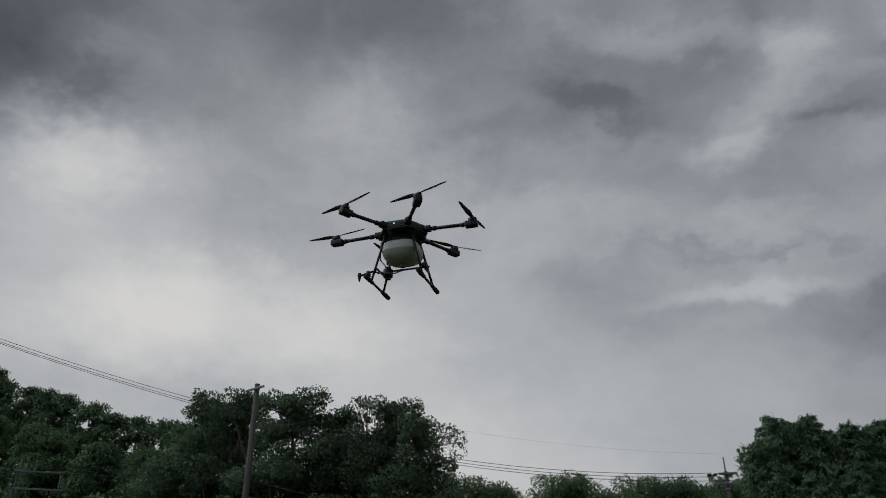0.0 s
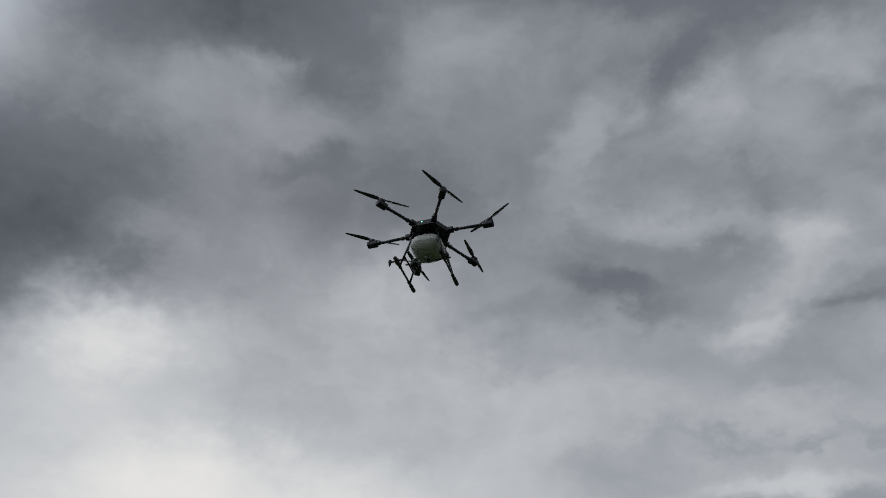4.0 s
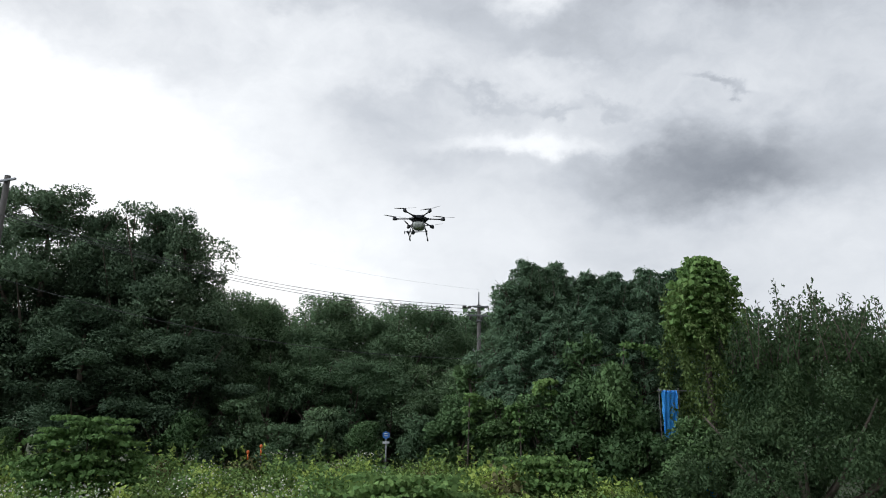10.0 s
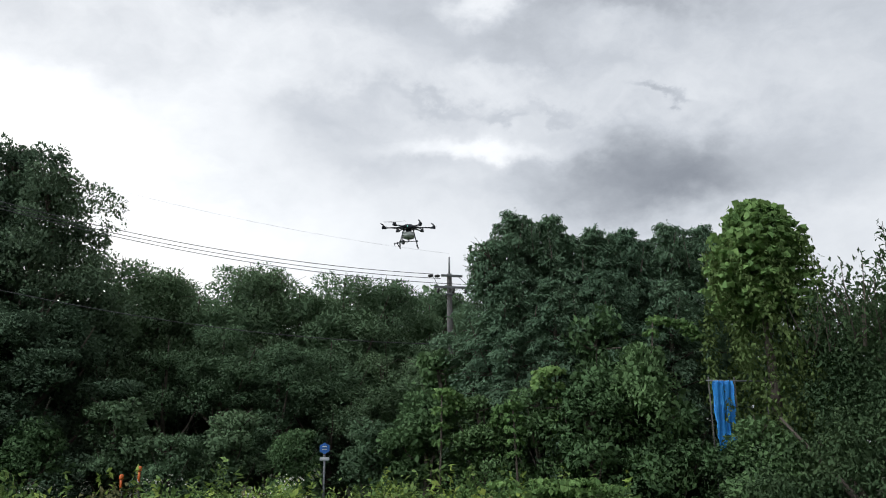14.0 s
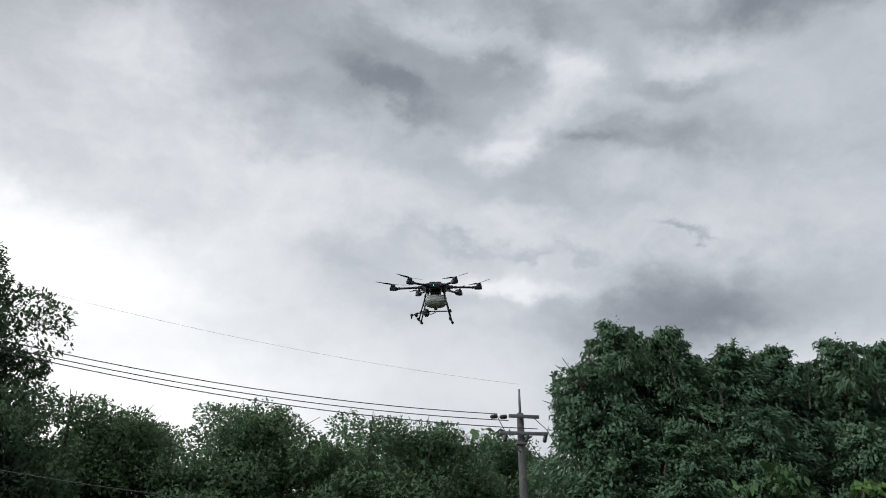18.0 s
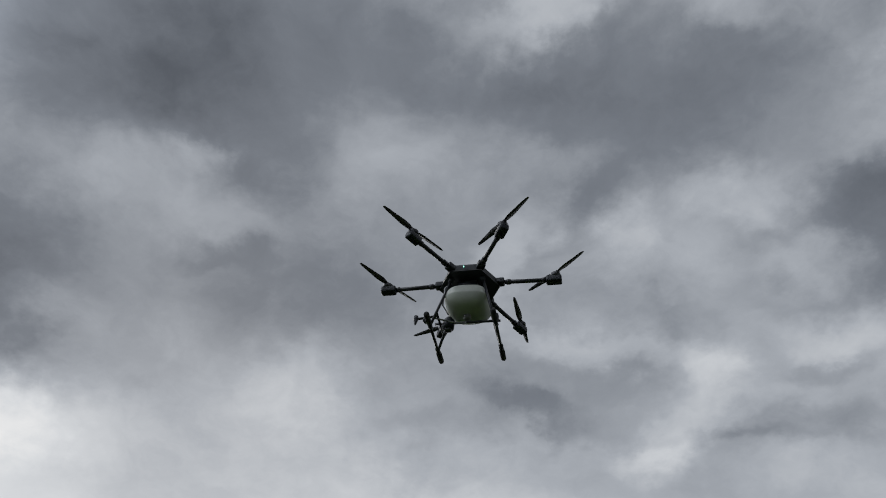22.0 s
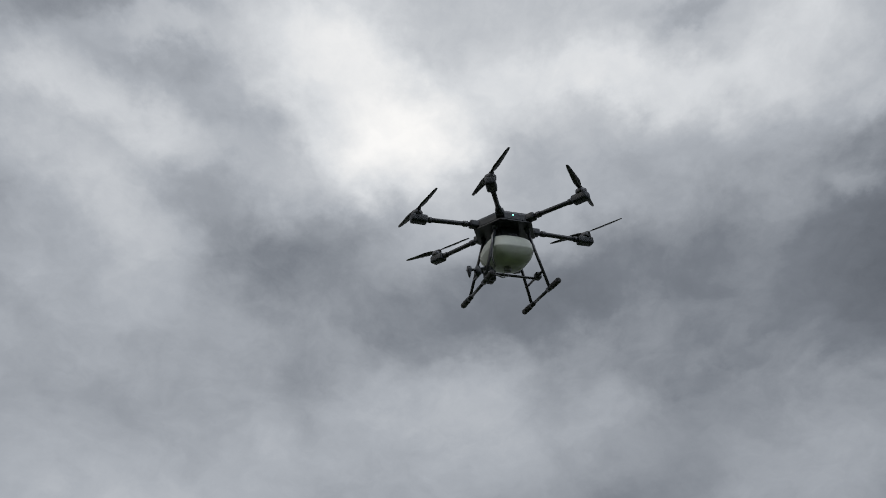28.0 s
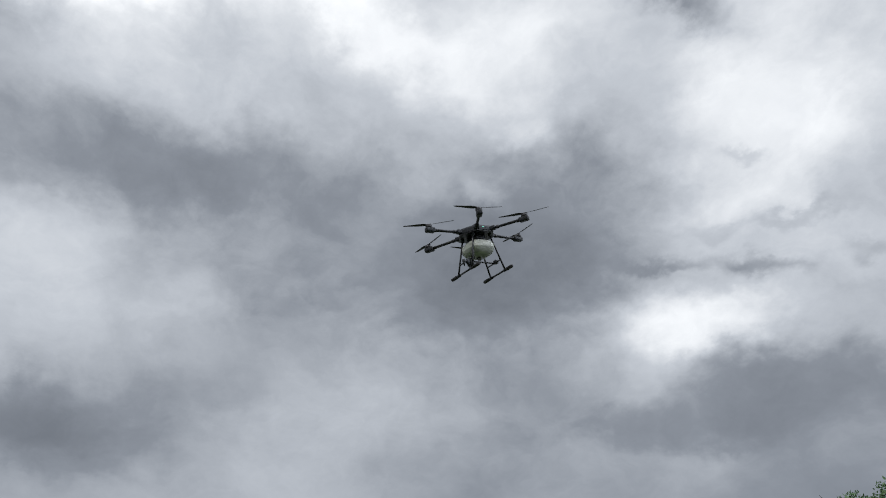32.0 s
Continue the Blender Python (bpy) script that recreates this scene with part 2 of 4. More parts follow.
bank(21.0, 43.0, 7.0, 4.0, 0, -0.10)
bank(49.0, 33.0, 6.1, 4.0, 0, -0.13)
bank(-14.0, 43.0, 7.0, 4.0, 0, 0.14)
bank(14.0, 8.0, 12.0, 8.0, 0, 0.12)
bank(28.0, 28.0, 5.8, 4.0, 0, 0.04)
bank(-49.0, 23.0, 12.9, 8.0, 0, -0.07)
bank(-35.0, 43.0, 7.0, 4.0, 0, -0.10)
bank(-14.0, 23.0, 5.5, 4.0, 0, 0.04)
bank(-91.0, 33.0, 9.1, 6.0, 0, 0.05)
bank(-119.0, 28.0, 8.7, 6.0, 0, 0.05)
bank(-154.0, 38.0, 9.7, 6.0, 0, 0.03)
bank(56.0, 33.0, 9.1, 6.0, 0, -0.10)
bank(-28.0, 53.0, 8.5, 4.0, 0, -0.06)
bank(-91.0, 48.0, 11.4, 6.0, 0, -0.07)
bank(56.0, 33.0, 9.1, 6.0, 0, -0.06)
bank(14.0, 13.0, 12.2, 8.0, 0, 0.09)
bank(56.0, 53.0, 12.7, 6.0, 0, 0.08)
bank(-14.0, 53.0, 8.5, 4.0, 0, -0.06)
bank(49.0, 38.0, 6.5, 4.0, 0, -0.06)
bank(-63.0, 33.0, 9.1, 6.0, 0, -0.03)
build_sky()

sun = new("sun", bpy.data.lights.new("sun", "SUN"))
sun.data.energy, sun.data.angle, sun.data.color = 0.9, radians(45), (1.0, 0.97, 0.92)
sun.matrix_world = look(heading(30, 38) * 100, (0, 0, 0))


# ---------------------------------------------------------------- materials
def material(name, build, rough=0.6, metal=0.0, spec=0.5):
    m = bpy.data.materials.new(name)
    m.use_nodes = True
    m.node_tree.nodes.clear()
    g = Graph(m.node_tree)
    out = g.add("ShaderNodeOutputMaterial")
    bsdf = g.add("ShaderNodeBsdfPrincipled", {"Roughness": rough, "Metallic": metal, "Specular IOR Level": spec})
    shader = build(g, bsdf) or bsdf.outputs[0]
    g.tree.links.new(shader, out.inputs[0])
    return m


def bump(g, bsdf, height, strength, distance):
    b = g.add("ShaderNodeBump", {"Strength": strength, "Distance": distance, "Height": height})
    g.tree.links.new(b.outputs[0], bsdf.inputs["Normal"])


def surface(name, dark, light, scale, rough=0.6, metal=0.0, relief=0.2, depth=0.003, spec=0.5):
    """A worn surface: two scales of colour change and a fine relief."""
    def build(g, bsdf):
        p = g.add("ShaderNodeTexCoord").outputs["Object"]
        a, b = g.noise(p, scale, 4), g.noise(p, scale * 9, 4, 0.6)
        f = g.math("MULTIPLY_ADD", b, 0.45, g.math("MULTIPLY", a, 0.55))
        g.tree.links.new(g.ramp(f, [(0.3, dark), (0.7, light)]), bsdf.inputs["Base Color"])
        g.tree.links.new(g.math("MULTIPLY_ADD", b, 0.25, rough - 0.12, True), bsdf.inputs["Roughness"])
        bump(g, bsdf, b, relief, depth)
    return material(name, build, rough, metal, spec)


def foliage(name, dark, mid, light, scale=0.35, through=0.3, rough=0.55, spread=0.15):
    """Leaves: each leaf its own tone, larger drifts of tone over the plant, some light let through."""
    def build(g, bsdf):
        geo = g.add("ShaderNodeNewGeometry")
        p = geo.outputs["Position"]
        r = geo.outputs["Random Per Island"]
        own = g.add("ShaderNodeObjectInfo").outputs["Random"]
        f = g.math("MULTIPLY_ADD", r, spread, g.math("MULTIPLY_ADD", own, 0.26, g.math("MULTIPLY_ADD", g.noise(p, scale, 3), 0.5, 0.22 - spread / 2)))
        col = g.ramp(f, [(0.2, dark), (0.55, mid), (0.9, light)])
        g.tree.links.new(col, bsdf.inputs["Base Color"])
        t = g.add("ShaderNodeBsdfTranslucent", {0: col}).outputs[0]
        return g.add("ShaderNodeMixShader", {0: through, 1: bsdf.outputs[0], 2: t}).outputs[0]
    return material(name, build, max(rough, 0.7), spec=0.03)


M_BROAD = foliage("broad_leaf", (0.066, 0.108, 0.068), (0.105, 0.16, 0.096), (0.15, 0.212, 0.12))
M_HILL = foliage("wood_leaf", (0.076, 0.13, 0.074), (0.12, 0.192, 0.104), (0.17, 0.25, 0.13), 0.25)
M_CEDAR = foliage("cedar_leaf", (0.074, 0.132, 0.084), (0.113, 0.186, 0.112), (0.155, 0.235, 0.135), 0.4, 0.25)
M_SHRUB = foliage("shrub_leaf", (0.07, 0.125, 0.058), (0.105, 0.18, 0.078), (0.15, 0.24, 0.096), 0.5)
M_VINE = foliage("vine_leaf", (0.075, 0.14, 0.05), (0.14, 0.24, 0.082), (0.25, 0.375, 0.125), 0.6, 0.35, 0.5, 0.3)
M_CURTAIN = foliage("hanging_leaf", (0.07, 0.11, 0.042), (0.12, 0.178, 0.06), (0.2, 0.262, 0.09), 0.8, 0.35)
M_FRUIT = foliage("fruit_leaf", (0.034, 0.064, 0.034), (0.062, 0.105, 0.05), (0.11, 0.158, 0.07), 0.7, 0.3)
M_GRASS = foliage("meadow_leaf", (0.1, 0.17, 0.042), (0.215, 0.32, 0.072), (0.39, 0.48, 0.13), 0.45, 0.35, 0.55, 0.45)
# greens lowered below the meadow's to stand for shaded gaps between weeds
M_UNDER = foliage("undergrowth_leaf", (0.06, 0.112, 0.04), (0.14, 0.225, 0.072), (0.26, 0.36, 0.112), 0.7, 0.25, 0.55, 0.4)
M_DRY = foliage("dry_weed", (0.08, 0.078, 0.035), (0.135, 0.135, 0.06), (0.22, 0.21, 0.1), 0.8, 0.2)
M_FLOWER = foliage("white_flower", (0.5, 0.5, 0.42), (0.62, 0.62, 0.55), (0.75, 0.75, 0.7), 1.0, 0.2)
M_BARK = surface("bark", (0.045, 0.035, 0.026), (0.13, 0.105, 0.08), 3.0, 0.9, relief=0.7, depth=0.02)
M_SOIL = surface("soil", (0.03, 0.042, 0.02), (0.065, 0.085, 0.038), 0.6, 0.95, relief=0.6, depth=0.05)
M_CONCRETE = surface("pole_concrete", (0.045, 0.042, 0.038), (0.085, 0.078, 0.07), 2.0, 0.85)
# backlight of the far pole put into a darker colour; slim posts share it
M_DARKPOLE = surface("dark_pole", (0.05, 0.047, 0.044), (0.11, 0.103, 0.095), 2.0, 0.9)
M_STEEL = surface("galvanised_steel", (0.12, 0.125, 0.13), (0.24, 0.245, 0.25), 6.0, 0.6, 0.5)
M_WIRE = surface("wire_sheath", (0.03, 0.03, 0.032), (0.07, 0.07, 0.072), 8.0, 0.6)
M_CERAMIC = surface("insulator_glaze", (0.02, 0.018, 0.017), (0.05, 0.045, 0.04), 9.0, 0.3)
M_BLUE = surface("blue_sheet", (0.015, 0.25, 0.68), (0.05, 0.42, 0.9), 2.5, 0.55, relief=0.4, depth=0.01)
M_SIGNBLUE = surface("sign_blue", (0.015, 0.09, 0.3), (0.03, 0.13, 0.38), 5.0, 0.4)
M_WHITE = surface("white_paint", (0.36, 0.38, 0.39), (0.5, 0.52, 0.53), 6.0, 0.5)
M_ORANGE = surface("orange_plastic", (0.55, 0.10, 0.02), (0.75, 0.17, 0.03), 8.0, 0.45)
# weathered beige, set darker to stand for shade under the fruit tree
M_SIDING = surface("shaded_siding_paint", (0.25, 0.20, 0.13), (0.36, 0.30, 0.205), 2.0, 0.7)
M_CARBON = surface("carbon_tube", (0.008, 0.009, 0.012), (0.02, 0.022, 0.027), 30.0, 0.42, relief=0.1, depth=0.0008, spec=0.3)
M_SHELL = surface("black_shell", (0.008, 0.01, 0.014), (0.018, 0.021, 0.028), 14.0, 0.5, relief=0.15, depth=0.001, spec=0.28)
M_FOAM = surface("foam_sleeve", (0.012, 0.012, 0.013), (0.028, 0.028, 0.03), 40.0, 0.95, relief=0.6, depth=0.002)
M_ALLOY = surface("motor_alloy", (0.02, 0.021, 0.024), (0.05, 0.05, 0.056), 22.0, 0.45, 0.6)
M_BLADE = surface("blade_nylon", (0.012, 0.013, 0.014), (0.03, 0.03, 0.032), 25.0, 0.5)
M_HOSE = surface("hose_rubber", (0.10, 0.10, 0.11), (0.2, 0.2, 0.21), 20.0, 0.5)


def tank_build(g, bsdf):
    p = g.add("ShaderNodeTexCoord").outputs["Object"]
    z = g.add("ShaderNodeSeparateXYZ", {0: p}).outputs[2]
    n = g.noise(p, 7.0, 4)
    col = g.ramp(n, [(0.3, (0.30, 0.315, 0.29)), (0.7, (0.40, 0.415, 0.38))])
    g.tree.links.new(col, bsdf.inputs["Base Color"])


M_TANK = material("milky_tank", tank_build, 0.5, spec=0.3)


def glow_build(g, bsdf):
    return g.add("ShaderNodeEmission", {0: (0.25, 1.0, 0.75, 1), 1: 4.0}).outputs[0]


M_LED = material("status_light", glow_build)


# ---------------------------------------------------------------- mesh help
def mesh_from(verts, faces, mat, name="mesh", smooth=False):
    me = bpy.data.meshes.new(name)
    me.from_pydata([tuple(v) for v in verts], [], faces)
    me.materials.append(mat)
    if smooth:
        me.polygons.foreach_set("use_smooth", [True] * len(me.polygons))
    me.update()
    return me


def quads_mesh(v, mat, name):
    """A mesh of loose four-cornered leaves from an array (n, 5, 3): corners, and the way the leaf is turned to the light."""
    q, out = v[:, :4], v[:, 4]
    face = np.cross(q[:, 2] - q[:, 0], q[:, 3] - q[:, 1])
    face /= np.linalg.norm(face, axis=1, keepdims=True) + 1e-9
    turned = (face * out).sum(1) < 0
    q = np.where(turned[:, None, None], q[:, ::-1], q)
    face = np.where(turned[:, None], -face, face)
    light = out + 0.18 * face
    light /= np.linalg.norm(light, axis=1, keepdims=True) + 1e-9
    n = len(q)
    me = bpy.data.meshes.new(name)
    me.vertices.add(n * 4)
    me.vertices.foreach_set("co", np.ascontiguousarray(q).reshape(-1).astype(np.float32))
    me.loops.add(n * 4)
    me.loops.foreach_set("vertex_index", np.arange(n * 4, dtype=np.int32))
    me.polygons.add(n)
    me.polygons.foreach_set("loop_start", np.arange(0, n * 4, 4, dtype=np.int32))
    me.polygons.foreach_set("loop_total", np.full(n, 4, dtype=np.int32))
    me.materials.append(mat)
    me.update()
    me.validate()
    me.polygons.foreach_set("use_smooth", np.ones(n, dtype=bool))
    me.normals_split_custom_set(np.repeat(light, 4, axis=0).tolist())
    return me


def part(name, bm, mat, parent, label="", m=None, smooth=True):
    """Links a bmesh, or a mesh, as one mesh object under a thing or a part."""
    if isinstance(bm, bmesh.types.BMesh):
        me = bpy.data.meshes.new(name)
        bm.to_mesh(me)
        bm.free()
        me.materials.append(mat)
        if smooth:
            me.polygons.foreach_set("use_smooth", [f.area < 10 for f in me.polygons])
    else:
        me = bm
    ob = new(name, me)
    ob.parent = parent
    if m is not None:
        ob.matrix_basis = m
    if label:
        ob["label"] = label
    return ob


def thing(name, m, label, category, group="", kind=""):
    ob = new(name)
    ob.empty_display_size = 0.1
    ob.matrix_basis = m
    return tagged(ob, label, category, group, kind)


def tube_bm(points, radii, sides=10, caps=True, bm=None):
    """A round bar through points, its radius given at each."""
    bm = bm or bmesh.new()
    pts = [Vector(p) for p in points]
    rings = []
    for i, p in enumerate(pts):
        d = (pts[min(i + 1, len(pts) - 1)] - pts[max(i - 1, 0)]).normalized()
        a = d.orthogonal().normalized() if abs(d.z) > 0.9 else d.cross(Vector((0, 0, 1))).normalized()
        b = d.cross(a)
        r = radii[i] if hasattr(radii, "__len__") else radii
        rings.append([bm.verts.new(p + (a * math.cos(k * math.tau / sides) + b * math.sin(k * math.tau / sides)) * r) for k in range(sides)])
    for u, v in zip(rings, rings[1:]):
        for k in range(sides):
            bm.faces.new((u[k], u[(k + 1) % sides], v[(k + 1) % sides], v[k]))
    if caps:
        bm.faces.new(rings[0][::-1])
        bm.faces.new(rings[-1])
    return bm


def box_bm(sx, sy, sz, bevel=0.0, at=(0, 0, 0), segments=2, bm=None):
    bm = bm or bmesh.new()
    made = bmesh.ops.create_cube(bm, size=1, matrix=Matrix.Translation(at) @ Matrix.Diagonal((sx, sy, sz, 1)))["verts"]
    if bevel:
        edges = list({e for v in made for e in v.link_edges})
        bmesh.ops.bevel(bm, geom=edges, offset=bevel, segments=segments, affect="EDGES", profile=0.6)
    return bm


def lathe_bm(profile, sides=16, at=(0, 0, 0)):
    """A turned shape from (radius, z) pairs."""
    bm = bmesh.new()
    rings = [[bm.verts.new((at[0] + r * math.cos(k * math.tau / sides), at[1] + r * math.sin(k * math.tau / sides), at[2] + z))
              for k in range(sides)] for r, z in profile]
    for u, v in zip(rings, rings[1:]):
        for k in range(sides):
            bm.faces.new((u[k], u[(k + 1) % sides], v[(k + 1) % sides], v[k]))
    bm.faces.new(rings[0][::-1])
    bm.faces.new(rings[-1])
    return bm


# ---------------------------------------------------------------- ground
def ground_height(x, y):
    rise = 1.25 * min(1, max(0, (y - 12) / 14)) ** 1.3
    rise *= 1 - 0.95 * min(1, max(0, (x - 5) / 6))
    rise -= 0.62 * min(1, max(0, (x - 7) / 4)) * min(1, max(0, (y - 12) / 6)) * min(1, max(0, (34 - y) / 4))
    hill = 0.10 * max(0, y - 40) if y > 40 else 0
    hill = min(hill, 14) * min(1, max(0, (60 - abs(x)) / 30 + 0.5))
    bumps = 0.18 * noise.noise((x * 0.23, y * 0.23, 0)) + 0.07 * noise.noise((x * 0.8, y * 0.8, 3))
    far = max(0.0, 1 - math.hypot(x, y) / 400)
    d = math.hypot(x, y)
    ridge = min(30, 0.3 * max(0, d - 70)) * min(1, max(0, (-x - 44) / 40)) * min(1, max(0, y / 60))
    return (rise + bumps) * far + hill + ridge


def build_ground():
    xs = sorted({*np.arange(-40, 40.1, 1.0), *np.linspace(-200, -42, 20), *np.linspace(42, 200, 20), -3000, -1200, -500, 500, 1200, 3000})
    ys = sorted({*np.arange(-6, 60.1, 1.0), *np.linspace(62, 240, 24), *np.linspace(-200, -8, 16), -3000, -1000, 600, 1500, 3000})
    verts = [(x, y, ground_height(x, y)) for y in ys for x in xs]
    n = len(xs)
    faces = [(j * n + i, j * n + i + 1, (j + 1) * n + i + 1, (j + 1) * n + i) for j in range(len(ys) - 1) for i in range(n - 1)]
    tagged(new("ground", mesh_from(verts, faces, M_SOIL, "ground", True)), "rough green-brown soil under the overgrown field", "ground", kind="structure")


build_ground()


# ---------------------------------------------------------------- plants
rng = np.random.default_rng(7)


def leaves(centres, outs, length, width, droop=0.3, jitter=0.8):
    """Leaf blades (n, 4, 3): kite-shaped, at centres, pointing roughly along outs and hanging a little."""
    n = len(centres)
    d = outs + rng.normal(0, jitter, (n, 3))
    d[:, 2] -= droop
    d /= np.linalg.norm(d, axis=1, keepdims=True) + 1e-9
    s = np.cross(d, rng.normal(0, 1, (n, 3)) * 0.6 + np.array([0, 0, 1.0]))
    s /= np.linalg.norm(s, axis=1, keepdims=True) + 1e-9
    k = rng.uniform(0.65, 1.3, (n, 1))
    L, W = length * k, width * k * rng.uniform(0.8, 1.2, (n, 1))
    up = np.cross(s, d)
    a = centres - d * L * 0.5
    b = centres + s * W * 0.5 - d * L * 0.05 + up * W * 0.12
    c = centres + d * L * 0.5 - up * L * 0.12
    e = centres - s * W * 0.5 - d * L * 0.05 + up * W * 0.12
    o = outs + np.array([0, 0, 0.5])
    o = o / (np.linalg.norm(o, axis=1, keepdims=True) + 1e-9)
    return np.stack([a, b, c, e, o], 1)


def clump(centre, size, n, length, width, droop=0.3, shell=0.6):
    """Leaves of one clump: mostly near its outer face."""
    u = rng.normal(0, 1, (n, 3))
    u /= np.linalg.norm(u, axis=1, keepdims=True)
    u[:, 2] = np.where(u[:, 2] < -0.6, -u[:, 2] * 0.6, u[:, 2])
    r = rng.uniform(shell, 1.0, (n, 1)) ** 0.6 * rng.uniform(0.75, 1.12, (n, 1))
    return leaves(np.asarray(centre) + u * r * np.asarray(size), u, length, width, droop)


def lobe(centre, size, tufts, n, length, droop=0.3, loose=0.46):
    """One rounded bough end: tufts of leaves over its upper and outer face, each turned to the light with the bough."""
    u = rng.normal(0, 1, (tufts, 3))
    u /= np.linalg.norm(u, axis=1, keepdims=True)
    u[:, 2] = np.where(u[:, 2] < -0.3, -u[:, 2], u[:, 2])
    c = np.asarray(centre) + u * [size, size, 0.75 * size] * rng.uniform(0.55, 1.0, (tufts, 1))
    w = rng.normal(0, 1, (tufts * n, 3))
    w /= np.linalg.norm(w, axis=1, keepdims=True)
    p = np.repeat(c, n, axis=0) + w * (loose * size * rng.uniform(0.35, 1.0, (tufts * n, 1)) ** 0.5) * [1, 1, 0.7]
    return leaves(p, np.repeat(u, n, axis=0) * 0.9 + w * 0.5, length, length * 0.6, droop)


def crown_points(height, radius, base, count, top_bias=1.0, lean=0.0):
    """Clump centres over an uneven domed crown."""
    pts = []
    while len(pts) < count:
        f = rng.uniform(0, 1) ** (1 / top_bias)
        a = rng.uniform(0, math.tau)
        z = base + (height - base) * f
        prof = math.sin(math.pi * min(1, 0.18 + 0.82 * f) ** 0.9) ** 0.7 if f < 0.98 else 0.25
        lump = 0.72 + 0.3 * math.sin(3 * a + 1.4 * z) + 0.2 * math.sin(5 * a - 2.1 * z)
        r = radius * prof * lump * rng.uniform(0.55, 1.0) ** 0.5
        pts.append((r * math.cos(a) + lean * f, r * math.sin(a), z))
    return pts


def limbs(bm, height, radius, base, count, r0, r, lean=0.0):
    for k in range(count):
        a = k * 2.4 + r.uniform(-0.3, 0.3)
        z0 = base * r.uniform(0.6, 1.0) + (height - base) * 0.5 * k / count
        z1 = min(height * 0.95, z0 + (height - base) * r.uniform(0.25, 0.45))
        e = Vector((radius * 0.7 * math.cos(a) + lean * 0.6, radius * 0.7 * math.sin(a), z1))
        s = Vector((lean * z0 / height, 0, z0))
        mid = s.lerp(e, 0.5) + Vector((0, 0, -0.06 * height * r.uniform(0, 1)))
        tube_bm([s, mid, e], [r0 * 0.5, r0 * 0.3, r0 * 0.08], 6, True, bm)


def tree_meshes(seed, height, radius, base, clumps, per, size, leaf, mat, trunk=0.2, droop=0.3, bias=1.0, lean=0.0, airy=0.12):
    """Trunk with limbs, and crown, as two meshes."""
    r = random.Random(seed)
    bm = tube_bm([(0, 0, -0.4), (r.uniform(-.1, .1), r.uniform(-.1, .1), base), (lean * 0.5, 0, (base + height) / 2), (lean, 0, height * 0.95)],
                 [trunk * 1.25, trunk, trunk * 0.6, trunk * 0.1], 9)
    limbs(bm, height, radius, base, 7, trunk, r, lean)
    count = max(9, clumps // 4)
    pts = crown_points(height - size * 1.15, radius * 0.92, base, count, bias, lean)
    v = []
    for p in pts:
        s = size * r.uniform(1.05, 1.75)
        high = p[2] > base + (height - base) * (1 - airy) - size
        v.append(lobe(p, s, 8 if high else 10, clumps * per // count // 9, leaf, droop, 0.4 if high else 0.5))
        if high:
            tip = Vector(p) + Vector((r.uniform(-.5, .5), r.uniform(-.5, .5), 0.7)) * s
            tube_bm([(p[0] * 0.3, p[1] * 0.3, p[2] - 1.2 * size), Vector(p) * 0.8 + Vector((0, 0, 0.2 * p[2] - 0.3 * size)), p, tip], [0.06, 0.04, 0.02, 0.007], 5, True, bm)
            for k in range(4):
                q = Vector(p) + Vector((r.uniform(-.9, .9), r.uniform(-.9, .9), r.uniform(-.2, .8))) * s
                tube_bm([p, q], [0.018, 0.007], 4, False, bm)
    for p in pts:
        if p[2] < base + (height - base) * 0.72:
            inner = np.array([p[0] * 0.55, p[1] * 0.55, p[2] - 0.1 * size])
            v.append(leaves(inner + rng.normal(0, size * 0.4, (14, 3)), rng.normal(0, 1, (14, 3)), leaf * 1.8, leaf * 1.4, 0.4))
    tm = bpy.data.meshes.new("trunk")
    bm.to_mesh(tm)
    bm.free()
    tm.materials.append(M_BARK)
    return tm, quads_mesh(np.concatenate(v), mat, "crown")


